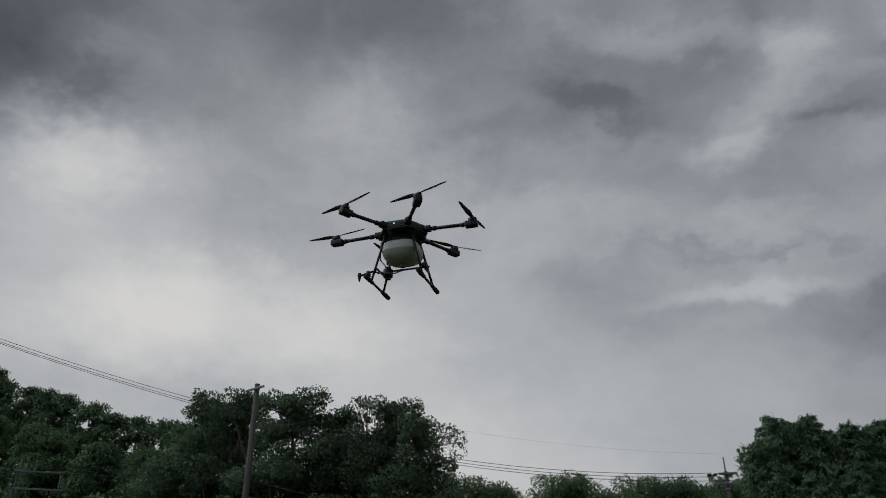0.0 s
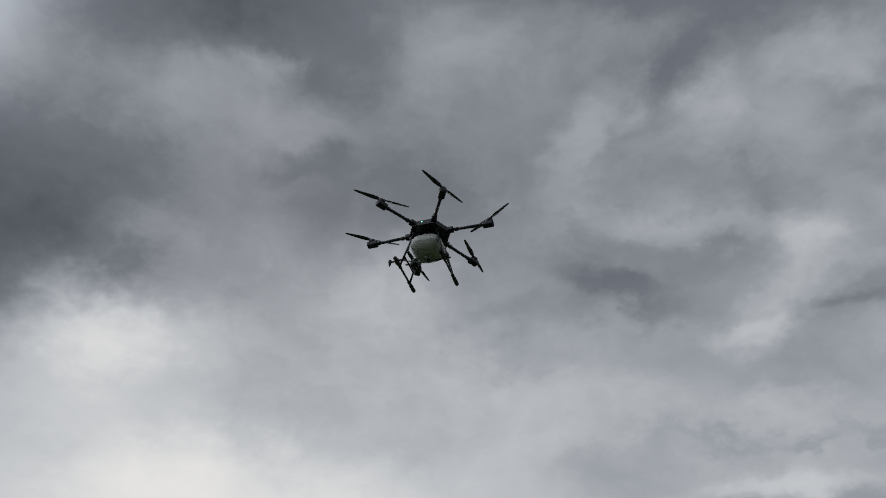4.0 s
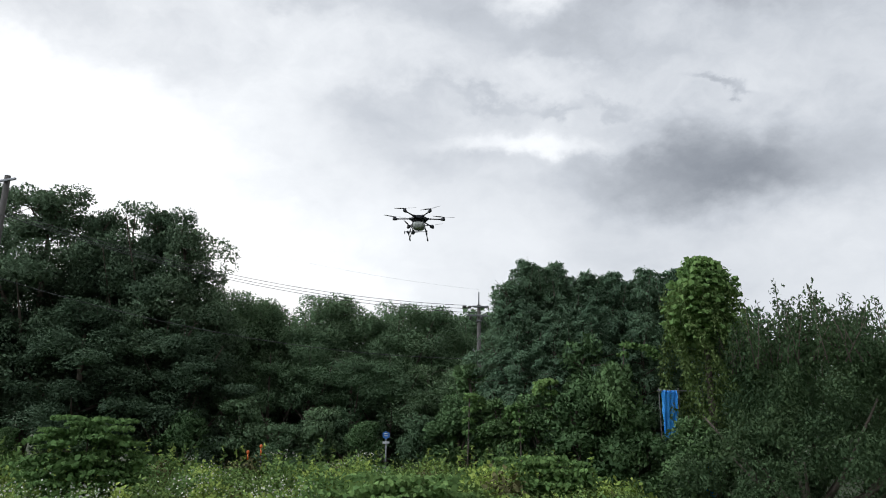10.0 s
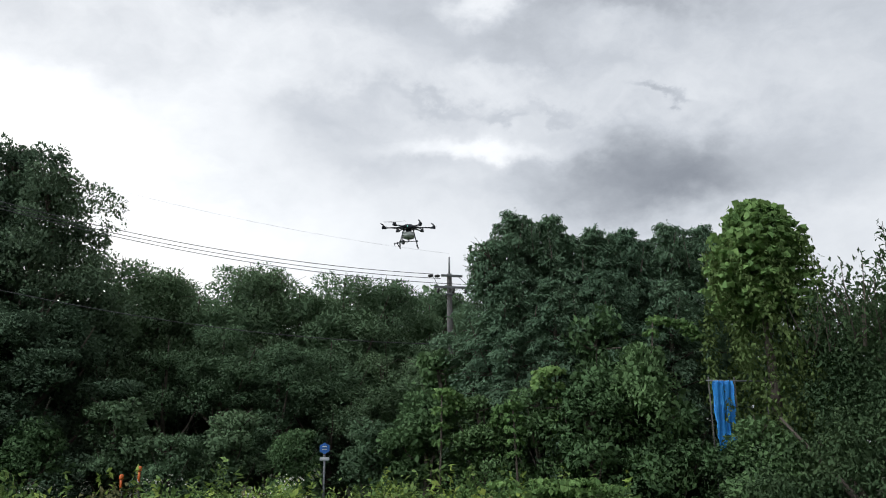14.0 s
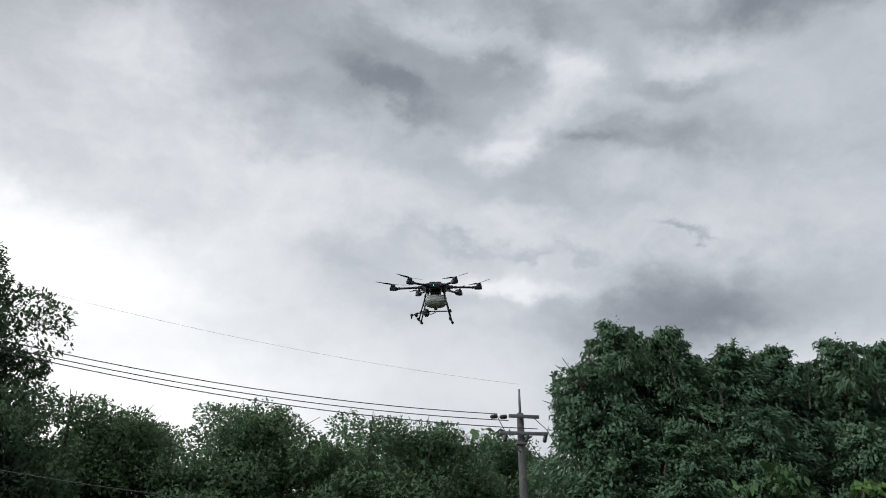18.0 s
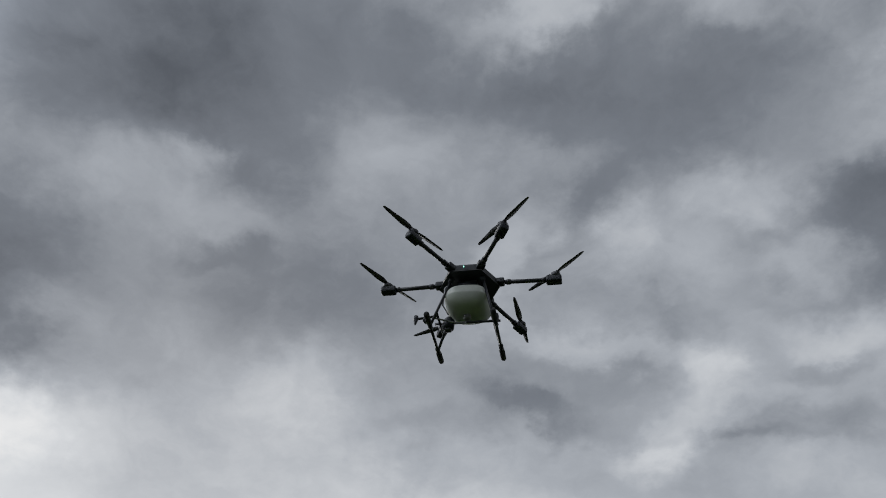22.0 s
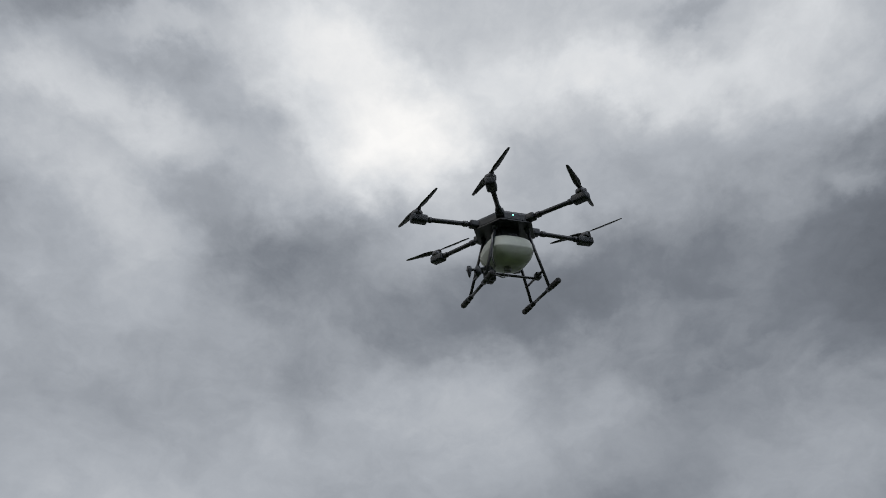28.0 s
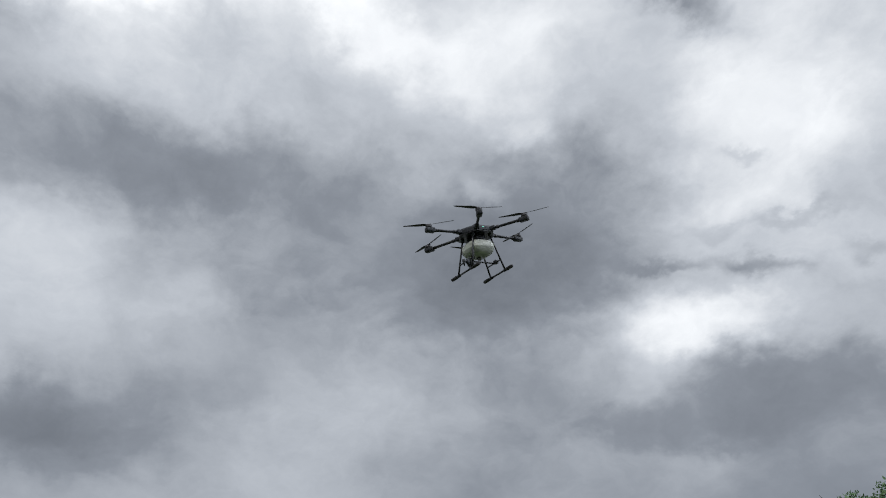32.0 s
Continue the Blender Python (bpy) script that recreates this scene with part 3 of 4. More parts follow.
def evergreen_meshes(seed, height, radius, branches, per, mat):
    """Trunk and a crown of drooping feathery branches."""
    r = random.Random(seed)
    bm = tube_bm([(0, 0, -0.4), (0.05, 0, height * 0.5), (0, 0, height)], [0.2, 0.13, 0.02], 8)
    v = []
    for k in range(branches):
        f = (k + 0.5) / branches
        z = 1.8 + (height - 1.9) * f
        a = k * 2.4 + r.uniform(-0.4, 0.4)
        L = radius * (0.2 + 1.06 * (1 - f) ** 0.64) * r.uniform(0.4, 1.3) * (1.0 if f < 0.92 else 0.8)
        e = Vector((L * math.cos(a), L * math.sin(a), z + 0.3 - 0.12 * L))
        if k % 3 == 0:
            tube_bm([(0, 0, z - 0.1), Vector((0, 0, z)).lerp(e, 0.6) + Vector((0, 0, 0.15)), e], [0.03, 0.02, 0.006], 5, True, bm)
        u = rng.uniform(0.2, 1.0, (per, 1)) ** 0.7
        arch = 0.45 * np.sin(np.pi * u * 0.8) * L * 0.35
        c = np.array([0, 0, z]) * (1 - u) + np.array(e) * u
        c[:, 2:] += arch - 0.22 * L * u ** 3
        c += rng.normal(0, 1, (per, 3)) * (np.array([0.24, 0.24, 0.12]) * (1.3 - 0.95 * u) * (1.0 if f < 0.92 else 0.75))
        out = np.array([[math.cos(a), math.sin(a), 0.1]]) + rng.normal(0, 0.22, (per, 3))
        v.append(leaves(c, out, 0.16, 0.05, 0.6, 0.35))
    for k in range(7):
        a, q = k * 2.4, 0.16 * radius * k ** 0.5
        s0 = Vector((q * math.cos(a), q * math.sin(a), height - 0.9 - 0.25 * k ** 0.5))
        e = s0 + Vector((r.uniform(-.3, .3), r.uniform(-.3, .3), r.uniform(0.8, 1.35)))
        tube_bm([s0, e], [0.03, 0.008], 5, True, bm)
        u = rng.uniform(0, 1, (110, 1))
        c = np.array(s0) * (1 - u) + np.array(e) * u + rng.normal(0, 1, (110, 3)) * (0.2 * (1.12 - u)) * [1, 1, 0.6]
        v.append(leaves(c, rng.normal(0, 1, (110, 3)) * [1, 1, 0.3], 0.17, 0.05, 0.9, 0.3))
    tm = bpy.data.meshes.new("trunk")
    bm.to_mesh(tm)
    bm.free()
    tm.materials.append(M_BARK)
    return tm, quads_mesh(np.concatenate(v), mat, "crown")


def plant_tree(name, meshes, m, label, category="tree", group=""):
    t = thing(name, m, label, category, group)
    part("trunk", meshes[0], None, t)
    part("crown", meshes[1], None, t)
    return t


def at_ground(x, y, rz=0.0, scale=1.0, sink=0.0):
    return pose(x, y, ground_height(x, y) - sink, 0, 0, rz) @ Matrix.Diagonal((scale, scale, scale, 1))


def build_trees():
    # tall broadleaf trees by the leaning pole
    oak = [tree_meshes(11 + k, 13.0, 3.7, 0.9, 250, 185, 0.78, 0.15, M_BROAD, 0.26, 0.3, 1.35, 0.0, 0.1) for k in range(3)]
    for x, y, top, k, rz, wide in ((-10.1, 36, 13.4, 0, 30, 0.8), (-11.4, 36.4, 14.1, 1, 130, 0.8), (-13.0, 36.6, 14.2, 2, 160, 0.85), (-14.6, 36.8, 14.5, 0, 250, 0.8), (-16.6, 35.8, 14.8, 1, 100, 1.1), (-20.0, 36.6, 15.8, 0, 200, 1.0), (-22.3, 37.2, 15.5, 1, 20, 0.9),
                                   (-24.0, 37.4, 13.3, 2, 290, 0.9), (-18.4, 34.0, 9.5, 0, 60, 0.9), (-13.6, 33.8, 9.0, 1, 10, 0.9), (-9.6, 34.6, 8.6, 2, 240, 0.8)):
        z = ground_height(x, y)
        m = pose(x, y, z, 0, 0, rz) @ Matrix.Diagonal((wide, wide, (top - z) / 13.0, 1))
        plant_tree("oak_tree", oak[k], m, "tall dark green broadleaf tree at the wood's edge", "tree", "tall broadleaf trees")
    # wooded slope behind
    wood = [tree_meshes(31 + k, 9.0, 2.6, 0.7, 110, 225, 0.74, 0.115, M_HILL, 0.17, 0.3, 1.3, 0.0, 0.04) for k in range(3)]
    far = [tree_meshes(41 + k, 9.0, 2.6, 0.7, 55, 46, 0.85, 0.34, M_HILL, 0.17, 0.3, 1.2) for k in range(2)]
    ridge_tree = tree_meshes(45, 9.0, 2.8, 0.4, 190, 70, 0.55, 0.17, M_HILL, 0.17, 0.3, 1.1, 0.0, 0.0)
    r = random.Random(5)
    spots = []
    for x, top in ((-8.9, 10.9), (-7.4, 10.3), (-5.9, 9.7), (-4.4, 10.9), (-3.4, 10.4), (-2.0, 10.2), (-0.2, 10.2), (1.6, 9.95), (3.3, 9.5), (5.2, 9.2)):
        spots.append((x, 40 + r.uniform(-.6, .6), top))
    for x, top in ((-8.4, 8.2), (-6.2, 7.4), (-4.4, 7.8), (-2.4, 7.0), (-0.6, 7.4), (1.2, 6.8), (3.0, 6.6)):
        spots.append((x, 37.4 + r.uniform(-.5, .5), top))
    for k in range(10):
        spots.append((-11.3 + 1.95 * k, 43.4 + r.uniform(-.4, .4), 10.3 + r.uniform(-.35, .35)))
    for k in range(50):
        x = -82 + k * 2.4
        if x < -30:
            x *= 1.7
            ridge, y = 3.0 + math.hypot(x, 99) * (0.254 + 0.04 * min(1, max(0, (-x - 71) / 27))), 99
        elif k % 2:
            continue
        else:
            ridge, y = 11.1, 47
        spots.append((x + r.uniform(-1, 1), y + r.uniform(-2, 2), ridge + r.uniform(-.7, .7)))
        if y > 60:
            spots.append((x * 0.86 + r.uniform(-2, 2), y * 0.86, ridge * 0.74 + r.uniform(-1, 1)))
    for x, y, top in ((-30, 40, 11.3), (-34, 42, 10.5), (-38, 44, 12), (-43, 46, 13), (-48, 48, 14.5), (10.7, -21.1, 14.15), (12.4, -23.6, 14.6), (15.4, -23.5, 15.1), (8.6, -20.2, 13.9), (15.6, 33.4, 7.0), (18, 34, 7.2), (20.8, 33.6, 7.3), (18, 37, 8.2), (22, 36, 8.2), (26, 37, 8.8), (31, 38, 9.4), (36, 38, 10)):
        spots.append((x, y, top))
    for i, (x, y, top) in enumerate(spots):
        z = ground_height(x, y)
        s = (top - z) / 9.0
        w = min(1.25 if y < 60 else 2.2, max(0.85, s)) * r.uniform(0.9, 1.1)
        m = pose(x, y, z, 0, 0, r.uniform(0, 360)) @ Matrix.Diagonal((w, w, s, 1))
        plant_tree("woodland_tree", wood[i % 3] if abs(x) < 11 and y < 44 or y < 0 else ridge_tree if y > 60 else far[i % 2], m, "dense green broadleaf tree on the wooded slope", "tree", "trees of the wooded slope")
    # dark evergreens
    cedar = [evergreen_meshes(51 + k, 10.0, 2.3, 170, 140, M_CEDAR) for k in range(3)]
    for i, (x, y, top, w) in enumerate(((5.5, 34, 10.9, 0.85), (6.1, 34.6, 10.6, 0.8), (6.8, 34.2, 11.0, 0.9), (4.7, 34.3, 9.9, 0.7), (7.5, 34.6, 10.3, 0.95), (8.3, 34, 10.5, 0.95),
                                        (8.9, 34.7, 10.2, 0.85), (9.5, 34.3, 10.55, 0.95), (10.3, 34.6, 10.2, 0.9), (11.0, 34, 10.45, 0.9), (5.2, 33.4, 8.4, 0.9), (11.7, 34.8, 10.3, 0.9),
                                        (12.4, 34.4, 10.6, 0.95), (14.2, 35, 10.3, 1.0), (6.4, 32.6, 8.2, 0.85), (8.0, 32.8, 8.6, 0.9), (10.2, 32.6, 8.4, 0.9))):
        z = ground_height(x, y)
        m = pose(x, y, z, 0, 0, i * 77) @ Matrix.Diagonal((w, w, (top + 0.15 * math.sin(i * 2.3) - z) / 10.0, 1))
        plant_tree("evergreen_tree", cedar[i % 3], m, "dark evergreen tree with feathery drooping tips", "tree", "dark evergreens")
    loose = tree_meshes(91, 9.0, 1.5, 3.0, 70, 150, 0.55, 0.13, M_CEDAR, 0.08, 0.9, 1.0, -0.5, 1.0)
    plant_tree("broadleaf_tree", loose, at_ground(5.0, 33.7, 0, 0.98), "slender tree with loose hanging leaves beside dark evergreens", "tree")
    # shrubs before the wood
    shrub = [tree_meshes(71 + k, 3.0, 1.0, 0.2, 60, 150, 0.4, 0.105, M_SHRUB, 0.06) for k in range(3)]
    shade = [tree_meshes(81 + k, 3.0, 1.0, 0.2, 60, 120, 0.4, 0.115, M_HILL, 0.06) for k in range(2)]
    for i, (x, y, top) in enumerate(((-8.6, 32.5, 4.4), (-6.7, 33.5, 4.9), (-5.0, 33, 3.9), (-3.4, 34, 4.6), (-1.5, 33.6, 4.0), (0.8, 33.8, 4.3), (2.4, 33, 5.2),
                                     (4.0, 32, 4.9), (5.4, 31.2, 5.0), (6.8, 30.6, 5.6), (8.2, 30.8, 6.4), (9.0, 30.2, 4.6), (10.75, 28.5, 4.2), (3.2, 34.6, 6.6), (7.4, 32, 7.2),
                                     (-12, 31.5, 3.9), (-15, 31, 3.6), (-18.5, 31, 3.9), (-22, 31, 4))):
        z = ground_height(x, y)
        s = (top - z) / 3.0
        m = pose(x, y, z, 0, 0, i * 63) @ Matrix.Diagonal((min(1.5, s), min(1.5, s), s, 1))
        plant_tree("shrub", shade[i % 2] if x < 1.5 and i % 4 else shrub[i % 3], m, "mid-green leafy shrub before the wood", "shrub", "shrubs along the wood")


build_trees()


def build_vine_tree():
    x, y = 11.9, 30.0
    z = ground_height(x, y)
    t = thing("vine_covered_tree", pose(x, y, z), "tree wrapped in bright green kudzu with big drooping leaves", "tree")
    part("trunk", tube_bm([(0, 0, -0.3), (0.1, 0, 5), (0, 0, 9.7 - z)], [0.2, 0.15, 0.05], 8), M_BARK, t)
    v, w = [], []
    for k in range(190):
        d = 3.4 * (k / 190) ** 1.1
        a = k * 2.4
        r = (1.3 * (min(d, 1.25) / 1.25) ** 0.55 + 0.04 * d) * (0.82 + 0.16 * math.sin(k * 1.7) + 0.1 * math.sin(3 * a + d))
        at = (r * math.cos(a) + 0.12 * math.sin(2 * d), r * math.sin(a), 10.3 - z - d)
        v.append(clump(at, (0.36, 0.36, 0.1), 20, 0.24, 0.2, 0.6, 0.1))
        v.append(clump((0.5 * at[0], 0.5 * at[1], at[2] - 0.15), (0.35, 0.35, 0.2), 5, 0.3, 0.24, 0.7, 0.2))
    part("crown", quads_mesh(np.concatenate(v), M_VINE, "crown"), None, t)
    for k in range(260):
        f = k / 260
        a, q = k * 2.4, 0.75 + 0.3 * math.sin(k * 2.7)
        r = (1.25 + 0.75 * f ** 0.7) * q
        w.append(clump((0.25 * f + r * math.cos(a), r * math.sin(a), (8.9 - 5.6 * f) - z), (0.34, 0.34, 0.55), 42, 0.15, 0.075, 1.5, 0.15))
    part("hanging_foliage", quads_mesh(np.concatenate(w), M_CURTAIN, "hanging_foliage"), None, t, "dull yellow-green hanging foliage")


build_vine_tree()


def build_fruit_tree():
    x, y = 14.3, 27.0
    z = ground_height(x, y)
    r = random.Random(3)
    t = thing("fruit_tree", pose(x, y, z), "wide orchard tree with upright shoots and narrow dull green leaves", "tree")
    bm = tube_bm([(-0.5, 0, -0.4), (-0.42, 0, 0.6), (-0.35, 0, 1.0)], [0.24, 0.19, 0.17], 10)
    v = []
    for k in range(9):
        a = k * 0.7
        e = Vector((3.6 * math.cos(a), 3.0 * math.sin(a), 4.0 + r.uniform(-1, 1.4)))
        tube_bm([(-0.35, 0, 0.95), Vector((-0.35, 0, 0.95)).lerp(e, 0.5) + Vector((0, 0, -0.3)), e], [0.12, 0.08, 0.03], 7, True, bm)
    part("trunk", bm, M_BARK, t)
    for k in range(410):
        a, f = r.uniform(0, math.tau), r.uniform(0, 1)
        zz = (0.5 if math.cos(a) < -0.35 else 1.0) + (5.5 + 0.6 * math.sin(3 * a)) * f
        rad = 5.5 * math.sin(math.pi * (0.3 + 0.58 * f)) ** 0.7 * r.uniform(0.3, 1) ** 0.5
        if math.cos(a) < 0 and f > 0.4:
            rad *= 1 - 0.5 * min(1.0, (f - 0.4) * 3) * -math.cos(a)
        zz += 0.25 * math.sin(4 * a + 2 * rad)
        v.append(clump((rad * math.cos(a), rad * 0.85 * math.sin(a), zz), (0.75, 0.75, 0.6), 190, 0.115, 0.055, 0.9, 0.2))
    for k in range(34):
        p = (r.uniform(-0.2, 2.2), r.uniform(-2.2, 1.5), r.uniform(1.9, 5.2))
        v.append(clump(p, (0.75, 0.75, 0.6), 150, 0.13, 0.065, 0.9, 0.2))
    for k in range(170):
        a, q = r.uniform(0, math.tau), 5.0 * r.uniform(0, 1) ** 0.6
        s = Vector((q * math.cos(a) * (0.5 if math.cos(a) < 0 else 1.0), q * 0.8 * math.sin(a), 6.8 - 0.16 * q))
        top = s + Vector((r.uniform(-.7, .7), r.uniform(-.5, .5), r.uniform(0.5, 1.7) + 1.7 * r.uniform(0, 1) ** 4))
        part("shoot", tube_bm([s, s.lerp(top, 0.5) + Vector((r.uniform(-.12, .12), 0, 0)), top], [0.025, 0.016, 0.007], 5), M_BARK, t)
        n = int(34 * (top - s).length) + 20
        u = np.linspace(0.0, 1.0, n)[:, None]
        c = np.array(s) * (1 - u) + np.array(top) * u + rng.normal(0, 0.17, (n, 3)) * (1.25 - 0.7 * u)
        v.append(leaves(c, rng.normal(0, 1, (n, 3)) * [1, 1, 0.3], 0.17, 0.07, 1.3))
    part("crown", quads_mesh(np.concatenate(v), M_FRUIT, "crown"), None, t)


build_fruit_tree()


def build_kudzu(x, y, wide, deep, top, n, label):
    z = ground_height(x, y)
    t = thing("kudzu_mound", pose(x, y, z), label, "shrub")
    h = top - z
    v, core = [], tube_bm([(0, 0, -0.2), (0, 0, h * 0.7)], [0.05, 0.02], 6)
    for k in range(n):
        a, q = k * 2.4, (k / n) ** 0.5
        hh = h * (1 - 0.45 * q ** 3) * (0.8 + 0.14 * math.sin(k * 3.1) + 0.1 * math.sin(1.3 * k + 2 * math.cos(a)))
        v.append(clump((wide * q * math.cos(a), deep * q * math.sin(a), max(0.3, hh - 0.3)), (0.48, 0.48, 0.09), 66, 0.165, 0.135, 0.5, 0.1))
        v.append(clump((wide * q * math.cos(a), deep * q * math.sin(a), hh * 0.5), (0.5, 0.5, 0.4), 18, 0.18, 0.15, 0.6))
    part("stems", core, M_BARK, t)
    part("leaves", quads_mesh(np.concatenate(v), M_VINE, "leaves"), None, t)


build_kudzu(-9.2, 24, 1.75, 1.2, 4.2, 70, "rounded mound of kudzu with big bright leaves")
build_kudzu(0.0, 19.5, 1.9, 1.3, 2.65, 76, "low mound of dark kudzu in the weeds")
build_kudzu(4.6, 26.5, 2.0, 1.2, 3.0, 50, "spreading kudzu over weeds at the field's edge")


def weed_mass(x, y, r, h, kind):
    """Leaves of one rounded stand of weeds."""
    z = ground_height(x, y)
    n = int(170 + 260 * r)
    if kind == 0:
        big = rng.uniform(0.8, 1.5)
        return clump((x, y, z + 0.35 * h), (r, r, 0.75 * h), int(n / big), 0.12 * big, 0.09 * big, 0.15, 0.4)
    if kind == 1:
        return clump((x, y, z + 0.4 * h), (r, r, 0.8 * h), int(n * 1.5), 0.13, 0.04, 0.0, 0.3)
    u = rng.uniform(0, 1, (n, 1))
    c = np.array([x, y, z]) + np.concatenate([rng.normal(0, 0.5 * r, (n, 2)), 1.15 * h * u], 1)
    return leaves(c, rng.normal(0, 0.35, (n, 3)) + [0, 0, 1.2], 0.4, 0.03, -0.2, 0.2)


def build_creeper(x, y, z, length, turn, n, label):
    """Kudzu strand arching from a tree."""
    g0 = ground_height(x, y)
    t = thing("creeper", pose(x, y, g0, 0, 0, turn), label, "vine", "creepers over the shrubs")
    h = z - g0
    pts = [Vector((0, 0, 0)), Vector((0.1, 0, h * 0.6)), Vector((0.2 * length, 0, h)), Vector((0.7 * length, 0, h - 0.1)), Vector((length, 0, h - 0.6))]
    part("stem", tube_bm(pts, [0.04, 0.03, 0.025, 0.02, 0.01], 6), M_BARK, t)
    v = []
    for k in range(n):
        f = k / n * 3.0 + 1.0
        a, b2 = pts[int(f)], pts[min(4, int(f) + 1)]
        v.append(clump(a.lerp(b2, f % 1), (0.32, 0.3, 0.14), 50, 0.15, 0.12, 0.6))
    part("leaves", quads_mesh(np.concatenate(v), M_VINE, "leaves"), None, t)


build_creeper(8.6, 31.0, 6.9, 1.8, 0, 14, "bright kudzu strand arching out over dark shrubs")
build_creeper(6.0, 30.8, 5.4, 0.8, 200, 12, "short kudzu strand hanging over the shrubs")
build_creeper(2.6, 31.6, 4.9, 0.7, 30, 10, "short kudzu strand hanging over the shrubs")
build_creeper(4.6, 30.2, 4.4, 0.9, 120, 12, "bushy kudzu strand at the wood's edge")


def build_meadow():
    """Weeds of several kinds over the field, as one mass."""
    green, dry, white, low, kudzu = [], [], [], [], []
    for k in range(560):
        x, y = rng.uniform(-23, 12), 9.5 + 22 * rng.uniform(0, 1) ** 0.8
        if x > 0.31 * y:
            continue
        pick = noise.noise((x * 0.25, y * 0.25, 5)) + rng.uniform(-0.4, 0.4)
        kind = 0 if pick > -0.2 else 1 if pick > -0.62 or x > -6 else 2
        r, h = rng.uniform(0.4, 1.1), rng.uniform(0.55, 1.25) * (1.15 if y > 26 else 1.0)
        tone = noise.noise((x * 0.45, y * 0.45, 40)) + rng.uniform(-0.3, 0.3)
        (dry if rng.uniform(0, 1) < 0.06 else kudzu if tone > 0.2 else low if tone < -0.12 else green).append(weed_mass(x, y, r, h, kind))
        if y > 21 and x < 4 and noise.noise((x * 0.3, y * 0.3, 21)) > 0.30:
            z = ground_height(x, y)
            p = np.array([x, y, z + 1.05 * h]) + rng.normal(0, 0.3, (46, 3)) * [1.2 * r, 1.2 * r, 0.25]
            white.append(leaves(p, rng.normal(0, 1, (46, 3)), 0.045, 0.045, 0))
    for k in range(5200):
        x, y = rng.uniform(-24, 22), 9 + 24 * rng.uniform(0, 1) ** 0.85
        if x > 0.31 * y and y > 20 and k % 3:
            continue
        z = ground_height(x, y)
        h = max(0.25, 0.55 + 0.4 * noise.noise((x * 0.35, y * 0.35, 9)) + 0.2 * rng.uniform(-1, 1))
        m = 12
        u = rng.uniform(0.1, 1, (m, 1))
        c = np.array([x, y, z]) + np.concatenate([rng.normal(0, 0.17, (m, 2)), h * u], 1)
        out = rng.normal(0, 1, (m, 3)) * [1, 1, 0.2] + [0, 0, 0.35]
        if k % 9 == 0:
            dry.append(leaves(c, out, 0.2, 0.04, 0.1))
        elif k % 40 == 0:
            low.append(leaves(c, out * [0.4, 0.4, 1] + [0, 0, 1.2], 0.4, 0.03, 0.0, 0.3))
        else:
            (kudzu if k % 11 == 0 else low).append(leaves(c, out, 0.17, 0.11, 0.2))
    for k in range(2600):
        x, y = rng.uniform(-24, 24), rng.uniform(-9, 9.5)
        c = np.array([x, y, ground_height(x, y)]) + rng.uniform(0, 1, (6, 3)) * [0.35, 0.35, 0.4]
        low.append(leaves(c, rng.normal(0, 1, (6, 3)) * [1, 1, 0.2] + [0, 0, 0.35], 0.2, 0.1, 0.2))
    for x, y in ((-7.7, 19.6), (-7.2, 19.9), (-5.6, 21.2), (-2.9, 20.8), (-3.7, 21.3), (-9.4, 20.2)):
        p = np.array([x, y, ground_height(x, y) + 1.15]) + rng.normal(0, 1, (95, 3)) * [0.42, 0.4, 0.17]
        white.append(leaves(p, rng.normal(0, 1, (95, 3)), 0.05, 0.05, 0))
    for k in range(110):
        x, y = rng.uniform(-14, 7), rng.uniform(26.5, 31.5)
        z, h = ground_height(x, y), rng.uniform(1.1, 1.9)
        n = 26
        u = np.linspace(0.15, 1, n)[:, None]
        c = np.array([x, y, z]) + u * [0, 0, h] + rng.normal(0, 0.1, (n, 3)) * (1.3 - u)
        (green if k % 3 == 0 else low).append(leaves(c, rng.normal(0, 1, (n, 3)) * [1, 1, 0.3], 0.2, 0.08, 0.1))
    for name, data, mat, label in (("meadow_weeds", green, M_GRASS, "dense bright green weeds and grasses over the field"),
                                   ("undergrowth", low, M_UNDER, "low green undergrowth between the weeds, shade of the gaps put into its dark tone"),
                                   ("kudzu_patches", kudzu, M_VINE, "broad kudzu leaves creeping through the weeds"),
                                   ("dry_weeds", dry, M_DRY, "brownish dry weed stalks among the green"),
                                   ("white_wildflowers", white, M_FLOWER, "small white wildflower heads in the weeds")):
        if data:
            tagged(new(name, quads_mesh(np.concatenate(data), mat, name)), label, "weeds", kind="stuff")


build_meadow()


